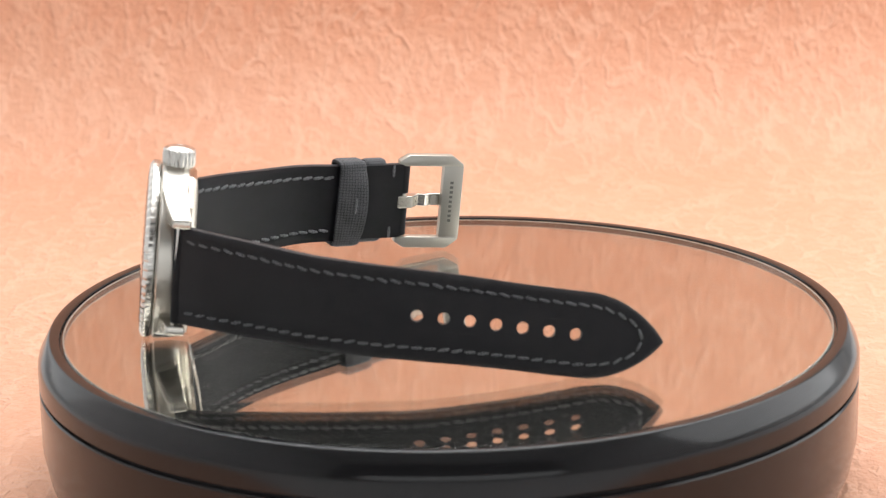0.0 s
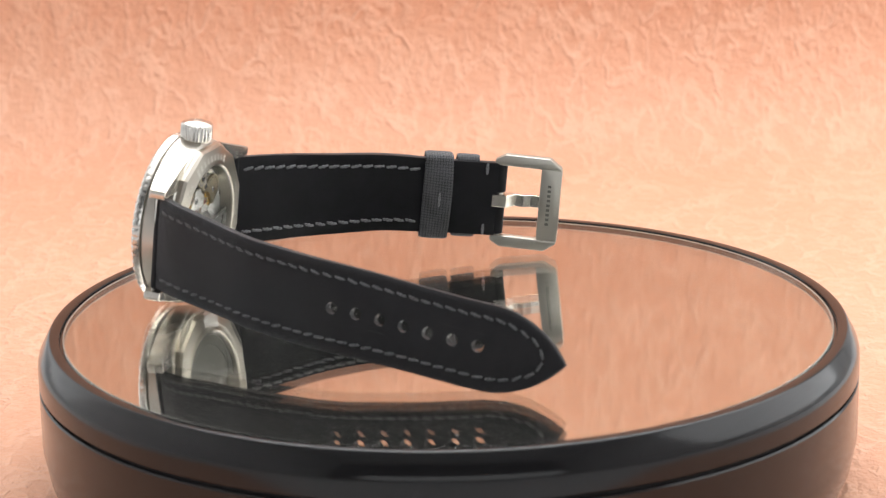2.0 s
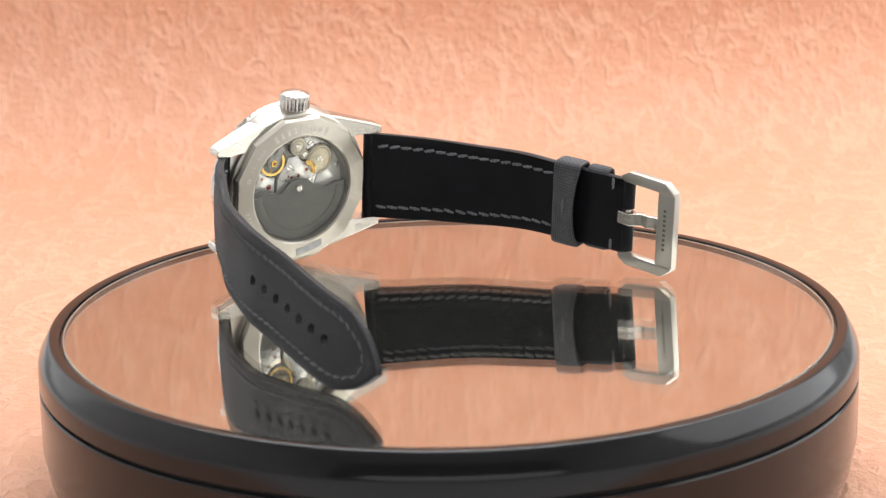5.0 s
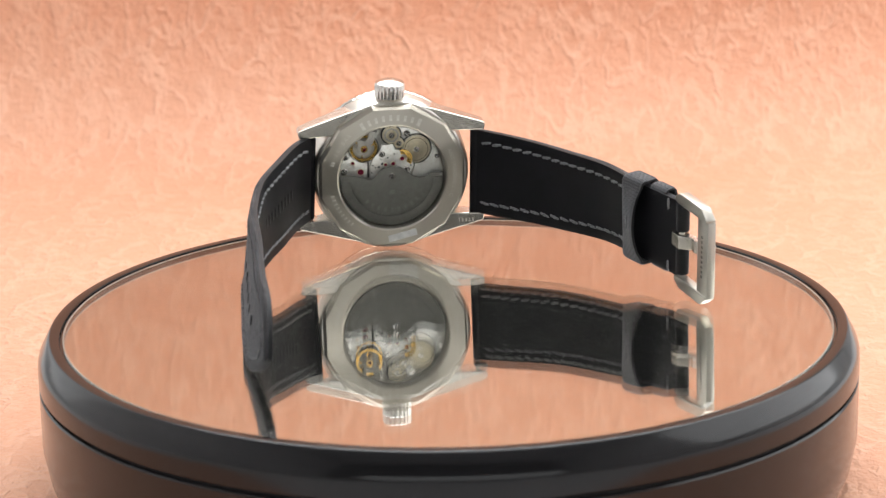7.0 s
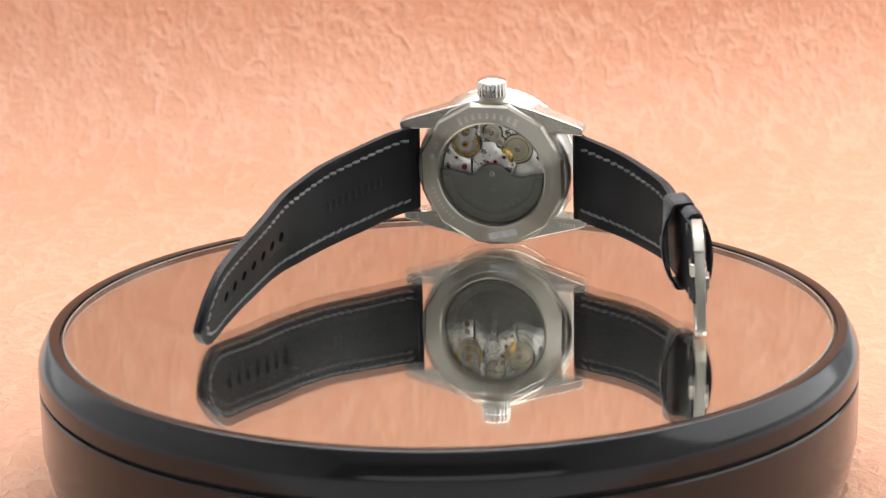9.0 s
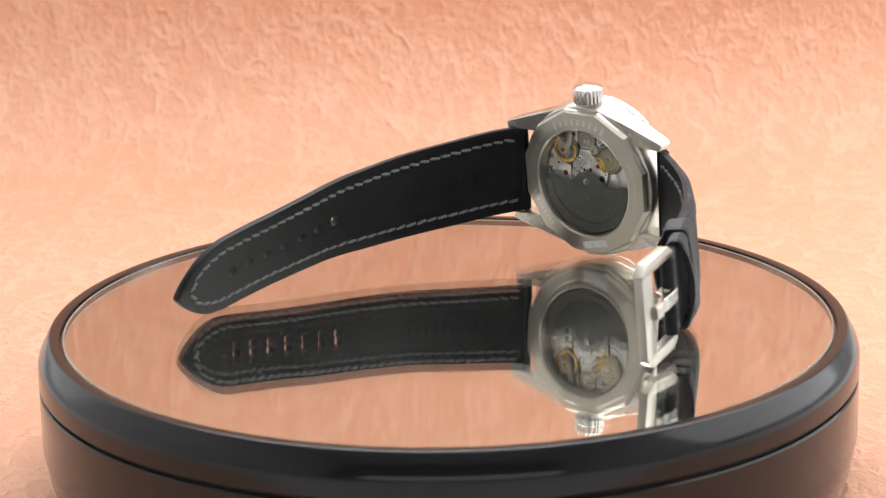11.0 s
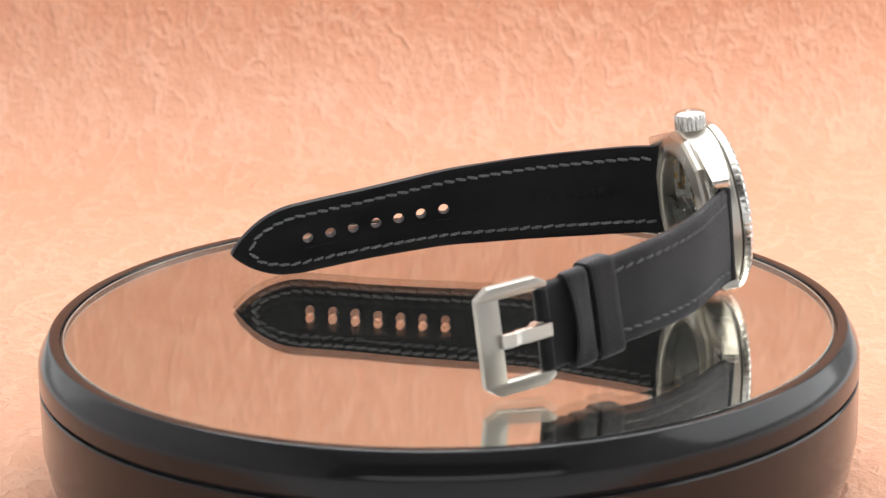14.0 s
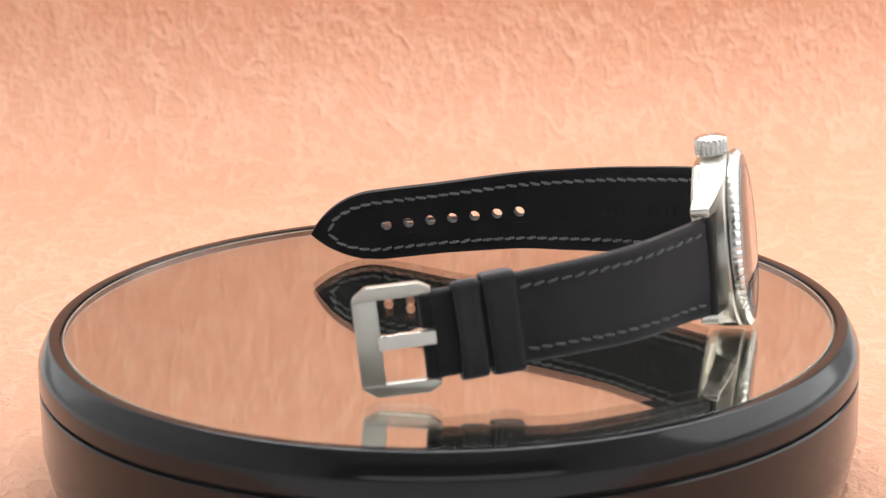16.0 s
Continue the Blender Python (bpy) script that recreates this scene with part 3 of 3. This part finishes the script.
def bent(spine, inward, cells, n0, n1, uv_scale=1.0):
    """Flat cells of (s, w) points become a slab between n0(s, w) and n1(s, w), bent onto the spine."""
    bm = bmesh.new()
    layer = bm.loops.layers.uv.new("UVMap")
    frames, lo, hi, flat = {}, {}, {}, {}
    def at(p, n):
        key = round(p[0], 4)
        if key not in frames:
            frames[key] = spine.frame_at(p[0], inward)
        over = p[0] - min(max(p[0], 0), spine.length)
        return frames[key] @ Vector((over, p[1], n))
    edges = {}
    for c in cells:
        c = [(round(s, 4), round(w, 4)) for s, w in c]
        for p in c:
            if p not in lo:
                lo[p], hi[p] = bm.verts.new(at(p, n0(*p))), bm.verts.new(at(p, n1(*p)))
                flat[lo[p]], flat[hi[p]] = p, p
        bm.faces.new([lo[p] for p in c][::-1])
        bm.faces.new([hi[p] for p in c])
        for a, b in zip(c, c[1:] + c[:1]):
            edges[(a, b)] = 1
    for a, b in list(edges):
        if (b, a) not in edges:
            bm.faces.new((lo[a], lo[b], hi[b], hi[a]))
    for f in bm.faces:
        for l in f.loops:
            s, w = flat[l.vert]
            l[layer].uv = ((s + w) * uv_scale, (s - w) * uv_scale)
    bmesh.ops.recalc_face_normals(bm, faces=bm.faces)
    return bm


def strap_cells(s0, s1, half, step=1.6, holes=(), pitch=6.0, hole_r=1.4):
    """Quads between rows across the strap; each hole sits in a square cell of its own."""
    def rows(s):
        h = half(s)
        c = min(2.9, 0.36 * h)
        e = [c + (h - c) * f for f in (0.0, 0.3, 0.58, 0.8, 0.92, 1.0)]
        return [-x for x in e[::-1]] + e
    stops = [s0]
    while stops[-1] < s1 - 1e-3:
        nxt = min(stops[-1] + step, s1)
        for h in holes:
            for edge in (h - pitch / 2, h + pitch / 2):
                if stops[-1] + 1e-3 < edge < nxt + 0.3:
                    nxt = edge
        if any(h - pitch / 2 - 1e-3 < stops[-1] < h + pitch / 2 - 1e-3 for h in holes):
            h = min(holes, key=lambda k: abs(k - pitch / 2 - stops[-1]))
            nxt = h + pitch / 2
        stops.append(nxt)
    cells = []
    for a, b in zip(stops, stops[1:]):
        ra, rb = rows(a), rows(b)
        hole = [h for h in holes if abs(h - (a + b) / 2) < 0.3 and b - a > pitch * 0.8]
        sub = 4 if hole else 1
        for k in range(len(ra) - 1):
            if k == 5 and hole:
                h = hole[0]
                n = 24
                outer, inner = [], []
                for i in range(n):
                    ang = 2 * math.pi * (i + 0.0) / n
                    cx, cy = math.cos(ang), math.sin(ang)
                    q = min((b - a) / 2 / max(abs(cx), 1e-9), 1e9)
                    wy = ra[6] / max(abs(cy), 1e-9)
                    q = min(q, wy)
                    outer.append((h + q * cx, q * cy))
                    inner.append((h + hole_r * cx, hole_r * cy))
                for i in range(n):
                    j = (i + 1) % n
                    cells.append([inner[i], outer[i], outer[j], inner[j]])
                # corners of the square cell
                for sx, sy in ((1, 1), (-1, 1), (-1, -1), (1, -1)):
                    corner = (h + sx * (b - a) / 2, sy * ra[6])
                    near = [p for p in outer if abs(p[0] - corner[0]) < (b - a) / 2 + 1e-6]
                    on_s = [p for p in outer if abs(p[0] - corner[0]) < 1e-6 and p[1] * sy > 0]
                    on_w = [p for p in outer if abs(p[1] - corner[1]) < 1e-6 and (p[0] - h) * sx > 0]
                    if on_s and on_w:
                        p, q = max(on_s, key=lambda v: v[1] * sy), max(on_w, key=lambda v: (v[0] - h) * sx)
                        if (p[0] - corner[0], p[1] - corner[1]) != (0, 0) and (q[0] - corner[0], q[1] - corner[1]) != (0, 0):
                            tri = [p, corner, q]
                            if (tri[1][0] - tri[0][0]) * (tri[2][1] - tri[0][1]) - (tri[1][1] - tri[0][1]) * (tri[2][0] - tri[0][0]) < 0:
                                tri = tri[::-1]
                            cells.append(tri)
            else:
                cells.append([(a, ra[k]), (b, rb[k]), (b, rb[k + 1]), (a, ra[k + 1])])
    return cells


LEFT = Spine([(-21.6, 65.2, 21.4), (-26.5, 59.0, 20.9), (-32.7, 47.3, 19.5), (-38.8, 35.7, 18.0), (-43.1, 22.6, 16.5), (-45.5, 13.2, 15.5), (-46.8, 1.4, 13.8), (-48.4, -10.4, 12.0), (-49.6, -22.5, 10.1), (-49.9, -42.7, 7.1)],
             [5, 2, 0, 0, 4, 8, 11, 12, 12, 10])
RIGHT = Spine([(21.2, 63.6, 20.8), (27.2, 57.9, 20.3), (34.5, 51.2, 19.5), (40.8, 43.8, 18.7), (48.2, 32.4, 18.0), (52.4, 22.0, 16.9), (56.8, 11.2, 15.7), (59.8, 3.1, 14.9)],
              [3, 1, 2, 3.5, 5, 5, 4, 3])


def stitch_mesh(mat):
    """One thread stitch of 2.9 mm: two strands laid round each other, drawn in at the ends."""
    bm = bmesh.new()
    for k in (0, 1):
        rings = []
        for i in range(11):
            f = i / 10 * 2 - 1
            taper = max(0.3, 1 - 0.8 * abs(f) ** 4)
            a = f * 4.2 + k * math.pi
            c = Vector((f * 1.55, 0.22 * math.cos(a) * taper, 0.16 * math.sin(a) * taper - 0.2 * abs(f) ** 4))
            rings.append([bm.verts.new((c + Vector((0, math.cos(q), math.sin(q))) * (0.30 * taper)) * MM) for q in (0, 1.26, 2.51, 3.77, 5.03)])
        for a, b in zip(rings, rings[1:]):
            for i in range(5):
                bm.faces.new((a[i], a[(i + 1) % 5], b[(i + 1) % 5], b[i]))
        bm.faces.new(rings[0][::-1])
        bm.faces.new(rings[-1])
    bmesh.ops.recalc_face_normals(bm, faces=bm.faces)
    me = bpy.data.meshes.new("stitch")
    for f in bm.faces:
        f.smooth = True
    bm.to_mesh(me)
    bm.free()
    me.materials.append(mat)
    return me


STITCH, STITCH_DARK = stitch_mesh(THREAD), stitch_mesh(THREAD_DARK)


def stitch_row(parent, spine, inward, path, n, skew, size=1.0, flip=False):
    """path: (s, w) points along the seam; n(s, w): height of the surface."""
    base = root_of(parent).location
    pts = np.array(path, float)
    d = np.concatenate([[0], np.cumsum(np.linalg.norm(np.diff(pts, axis=0), axis=1))])
    count = int(d[-1] / 3.05)
    for i in range(count + 1):
        at = d[-1] * i / count
        s, w = np.interp(at, d, pts[:, 0]), np.interp(at, d, pts[:, 1])
        s2, w2 = np.interp(at + 0.3, d, pts[:, 0]), np.interp(at + 0.3, d, pts[:, 1])
        s1, w1 = np.interp(at - 0.3, d, pts[:, 0]), np.interp(at - 0.3, d, pts[:, 1])
        ang = math.atan2(w2 - w1, s2 - s1) + radians(skew + random.uniform(-6, 6))
        m = spine.frame_at(s, inward) @ Matrix.Translation((0, w, n(s, w))) @ Matrix.Rotation(ang, 4, "Z")
        if flip:
            m = m @ Matrix.Rotation(math.pi, 4, "X")
        ob = new("stitch", STITCH if flip else STITCH_DARK)
        ob.parent = parent
        ob.matrix_local = Matrix.Translation(m.translation * MM - base) @ m.to_3x3().to_4x4() @ Matrix.Diagonal((size, size, size, 1))


def build_hole_strap(watch):
    sp, L = LEFT, LEFT.length
    hole_s = [float(sp.s[np.argmin(np.abs(sp.pos[:, 1] - y))]) for y in (13.2, -22.5)]
    pitch = (hole_s[1] - hole_s[0]) / 6
    holes = [hole_s[0] + pitch * i for i in range(7)]
    def half(s):
        h = 11.6 - 1.7 * min(1, s / 80) ** 1.2
        d = L - s
        if d < 19:
            h *= max(0.0, 1 - (1 - d / 19) ** 2.1) ** 0.86
        return max(h, 0.02)
    cells = strap_cells(1.3, L, half, 1.4, holes, pitch)
    edge = lambda s, w: min(1.0, max(0.0, half(s) - abs(w)) / 0.9)
    thick = lambda s: 2.2 + 0.2 * max(0.0, 1 - s / 45) ** 0.8
    pad = lambda s, w: 0.45 * min(1, s / 8) * max(0.0, 1 - s / 60) * max(0, 1 - (abs(w) / max(half(s) - 3.6, 0.5)) ** 4)
    seat = lambda s, w: 0.16 * (1 - edge(s, w)) ** 2
    groove = lambda s, w: 0.28 * math.exp(-((half(s) - abs(w) - 3.1) / 0.5) ** 2)
    strap = part("strap_lining", bent(sp, 1, cells, lambda s, w: seat(s, w), lambda s, w: 1.1), LEATHER, watch, "smooth black leather strap lining with seven holes", 40)
    part("strap_top", bent(sp, 1, cells, lambda s, w: 1.1, lambda s, w: 1.12 + (thick(s) - 1.1 + pad(s, w)) * (0.55 + 0.45 * edge(s, w) ** 0.5) - groove(s, w), 2.4), CANVAS, watch, "dark grey woven sailcloth strap facing", 50)
    inset = 3.1
    top = [(s, half(s) - inset) for s in np.arange(4.0, L - 6.0, 1.0) if half(s) - inset > 0.4]
    tip = L - 5.7
    for sgn, skew in ((1, 10), (-1, -10)):
        path = [(s, w * sgn) for s, w in top if w > 1.9] + [(tip, 1.5 * sgn)]
        stitch_row(strap, sp, 1, path, lambda s, w: -0.06, skew, random.uniform(0.96, 1.0), True)
        stitch_row(strap, sp, 1, path, lambda s, w: thick(s) - 0.02, -skew, 0.84)
    rolled_end(watch, sp, 1, half(0))
    # pressed mark inside: a row of plain bars
    for i in range(9):
        m = sp.frame_at(14.0 + i * 2.55, 1) @ Matrix.Translation((0, 0, -0.005))
        part("embossed_bar", box(0, 0, 0, 1.4, 2.6, 0.16, m, 0.06), LEATHER, strap)


def rolled_end(watch, spine, inward, half):
    """Leather turned round the spring bar at the case end."""
    m = spine.frame_at(0.2, inward) @ Matrix.Translation((0, 0, 1.25)) @ Matrix.Rotation(radians(-90), 4, "X")
    h = half - 0.05
    part("rolled_end", lathe([(0, -h), (1.3, -h), (1.6, -h + 0.3), (1.6, h - 0.3), (1.3, h), (0, h)], 24, m), LEATHER, watch)


def loop_band(spine, inward, s0, s1, half, n_in, n_out, th, sag=0.0, swell=0.0):
    """A closed band round the strap, with rounded corners; it gapes towards s1 by sag inside and swell outside."""
    bm = bmesh.new()
    layer = bm.loops.layers.uv.new("UVMap")
    def outline(g, f=0.0):
        r = 0.9 + g
        pts = []
        flat = [half - 0.6 - (2 * half - 1.2) * k / 8 for k in range(1, 8)]
        bow = lambda w: 1 - (w / half) ** 2
        for cx, cy, a0 in ((half - 0.6, n_out - 0.6, 0), (-half + 0.6, n_out - 0.6, 90), (-half + 0.6, n_in + 0.6, 180), (half - 0.6, n_in + 0.6, 270)):
            for k in range(6):
                a = radians(a0 + 18 * k)
                pts.append((cx + r * math.cos(a), cy + r * math.sin(a)))
            if a0 == 0:
                pts += [(w, n_out + 0.3 + g + swell * f * bow(w)) for w in flat]
            elif a0 == 180:
                pts += [(-w, n_in - 0.3 - g - sag * f * bow(w)) for w in flat]
        return pts
    ss = np.linspace(s0, s1, 9)
    shells = []
    for g in (0.0, th):
        shell = []
        for s in ss:
            e = min(s - s0, s1 - s)
            gg = g - (0.25 * max(0, 1 - e / 0.5) if g else -0.0)
            f = spine.frame_at(s, inward)
            shell.append([bm.verts.new(f @ Vector((0, w, n))) for w, n in outline(gg, (s - s0) / (s1 - s0))])
        shells.append(shell)
    cnt = len(shells[0][0])
    perim = [0]
    o = outline(th)
    for i in range(cnt):
        perim.append(perim[-1] + math.dist(o[i], o[(i + 1) % cnt]))
    def quad(a, b, c, d, uv):
        f = bm.faces.new((a, b, c, d))
        for l, q in zip(f.loops, uv):
            l[layer].uv = (q[0] * 1.35, q[1] * 1.35)
    for shell in shells:
        bm.faces.index_update()
        made = len(bm.faces)
        for k in range(len(ss) - 1):
            for i in range(cnt):
                j = (i + 1) % cnt
                quad(shell[k][i], shell[k][j], shell[k + 1][j], shell[k + 1][i], ((ss[k], perim[i]), (ss[k], perim[i + 1]), (ss[k + 1], perim[i + 1]), (ss[k + 1], perim[i])))
        bm.faces.index_update()
        bm.faces.ensure_lookup_table()
        for f in bm.faces[made:]:
            f.material_index = 1 if (f.index - made) % cnt >= 17 else 0
    for k in (0, len(ss) - 1):
        for i in range(cnt):
            j = (i + 1) % cnt
            quad(shells[0][k][i], shells[0][k][j], shells[1][k][j], shells[1][k][i], ((0, 0), (0, 1), (1, 1), (1, 0)))
    bmesh.ops.recalc_face_normals(bm, faces=bm.faces)
    return bm


def build_buckle_strap(watch):
    sp, L = RIGHT, RIGHT.length
    where = lambda y: float(sp.s[np.argmin(np.abs(sp.pos[:, 1] - y))])
    half = lambda s: 11.6 - 1.6 * min(1, s / 62)
    end = L - 0.9
    cells = strap_cells(1.3, end, half, 1.6)
    edge = lambda s, w: min(1.0, max(0.0, half(s) - abs(w)) / 0.9)
    thick = lambda s: 2.3 + 0.5 * min(1, s / 40)
    pad = lambda s, w: 0.5 * min(1, s / 8) * max(0.0, 1 - s / 55) * max(0, 1 - (abs(w) / max(half(s) - 3.6, 0.5)) ** 4)
    groove = lambda s, w: 0.28 * math.exp(-((half(s) - abs(w) - 3.1) / 0.5) ** 2)
    strap = part("strap_lining", bent(sp, -1, cells, lambda s, w: 0.16 * (1 - edge(s, w)) ** 2, lambda s, w: 1.1), LEATHER, watch, "smooth black leather strap lining", 40)
    part("strap_top", bent(sp, -1, cells, lambda s, w: 1.1, lambda s, w: 1.12 + (thick(s) - 1.1 + pad(s, w)) * (0.55 + 0.45 * edge(s, w) ** 0.5) - groove(s, w), 2.4), CANVAS, watch, "dark grey woven sailcloth strap facing", 50)
    stop = where(24.0)
    for sgn, skew in ((1, 10), (-1, -10)):
        path = [(s, sgn * (half(s) - 3.1)) for s in np.arange(4.0, stop, 1.0)]
        stitch_row(strap, sp, -1, path, lambda s, w: -0.06, skew, random.uniform(0.96, 1.0), True)
        stitch_row(strap, sp, -1, path, lambda s, w: thick(s) - 0.02, -skew, 0.84)
    rolled_end(watch, sp, -1, half(0))
    s1 = where(22.4)
    k1 = part("keeper", loop_band(sp, -1, s1, s1 + 7.4, half(s1) + 0.2, -0.7, 3.4, 0.9, 3.0, 0.5), CANVAS, watch, "woven sailcloth strap keeper with one stitch", 50)
    s2 = s1 + 8.6
    k2 = part("keeper", loop_band(sp, -1, s2, s2 + 6.0, half(s2) + 0.15, 1.5, 3.4, 0.9, 0.0, 2.2), CANVAS, watch, "woven sailcloth strap keeper", 50)
    for k in (k1, k2):
        k.data.materials.append(WEAVE)
    ob = new("stitch", STITCH)
    ob.parent = k1
    m = sp.frame_at(s1 + 4.2, -1) @ Matrix.Translation((0, 0.4, -3.85)) @ Matrix.Rotation(radians(90), 4, "Z")
    ob.matrix_local = Matrix.Translation(m.translation * MM - root_of(k1).location) @ m.to_3x3().to_4x4() @ Matrix.Diagonal((1.3, 0.8, 0.8, 1))
    # folded end round the buckle bar, with a slot for the tongue
    for w0, w1 in ((-9.6, -1.9), (1.9, 9.6)):
        m = sp.frame_at(L - 0.2, -1) @ Matrix.Translation((0, 0, 1.6)) @ Matrix.Rotation(radians(-90), 4, "X")
        roll = lathe([(0, w0), (1.45, w0), (1.7, w0 + 0.2), (1.7, w1 - 0.2), (1.45, w1), (0, w1)], 20, m)
        part("folded_end", roll, CANVAS, watch)
    for sgn in (-1, 1):
        ob = new("stitch", STITCH)
        ob.parent = strap
        m = sp.frame_at(L - 4.0, -1) @ Matrix.Translation((0, sgn * 8.4, -0.04)) @ Matrix.Rotation(radians(90), 4, "Z")
        ob.matrix_local = Matrix.Translation(m.translation * MM - root_of(strap).location) @ m.to_3x3().to_4x4()
    build_buckle(watch, sp.frame_at(L, -1))


def build_buckle(watch, f):
    """Pin buckle in the strap's end frame: x along, y up, z outwards."""
    tilt = f @ Matrix.Translation((0, -0.2, 1.2)) @ Matrix.Rotation(radians(11), 4, "Y")
    H, X0, X1 = 12.7, -1.8, 16.0
    bm = bmesh.new()
    for sgn in (-1, 1):
        o = [(X0, sgn * (H - 1.6)), (X0 + 2.6, sgn * H), (X1 - 3.3, sgn * H), (X1 - 0.2, sgn * (H - 2.3)), (X1 - 0.2, sgn * (H - 3.0)), (X0 + 1.5, sgn * (H - 3.0)), (X0, sgn * (H - 2.6))]
        prism(o, -1.3, 1.3, None, 0.25, bm)
    front = [(X1 - 5.5, -(H - 2.9)), (X1, -(H - 2.9)), (X1, H - 2.9), (X1 - 5.5, H - 2.9)]
    prism(front, -1.0, 1.27, None, 0.2, bm)
    bm.transform(tilt)
    buckle = part("buckle", bm, STEEL_MATT, watch, "brushed steel pin buckle with chamfered corners", 25)
    bar = lathe([(0, -11.0), (0.8, -11.0), (0.8, 11.0), (0, 11.0)], 16, tilt @ Matrix.Rotation(radians(-90), 4, "X"))
    part("bar", bar, STEEL_POLISH, buckle)
    bm = bmesh.new()
    prof = [(-1.9, -2.0), (-1.9, 1.9), (4.2, 2.1), (6.0, 1.7), (7.6, 2.4), (11.2, 2.4), (11.2, 1.2), (8.0, 1.1), (6.2, 0.2), (4.2, 0.6), (1.9, -2.0)]
    m = tilt @ Matrix.Rotation(radians(90), 4, "X")
    prism(prof, -1.65, 1.65, m, 0.2, bm)
    part("tongue", bm, STEEL_FLANK, buckle, "polished steel buckle tongue", 12)
    for i in range(9):
        part("engraved_bar", box(X1 - 3.0, (i - 4) * 1.3, -1.01, 0.9, 0.7, 0.03, tilt, 0), ENGRAVED, buckle)


def build_watch():
    w = thing("wristwatch", WATCH_BASE, "steel diving watch with black strap standing on edge on mirror", "watch")
    back = build_case(w)
    build_engraving(w, back)
    build_movement(w)
    build_hole_strap(w)
    build_buckle_strap(w)
    return w


build_sweep()
build_tent()
PLATTER = build_turntable()
WATCH = build_watch()


def motions():
    rows = []
    for k in range(33):
        t = k * 0.5
        rows.append((t, pose(0, 0, 0, 0, 0, TURN * (t - 8)) @ Matrix.Translation(WATCH_BASE * MM)))
    walk(WATCH, rows)
    walk(PLATTER, [(k * 0.5, pose(0, 0, 0, 0, 0, TURN * (k * 0.5 - 8))) for k in range(33)])


motions()
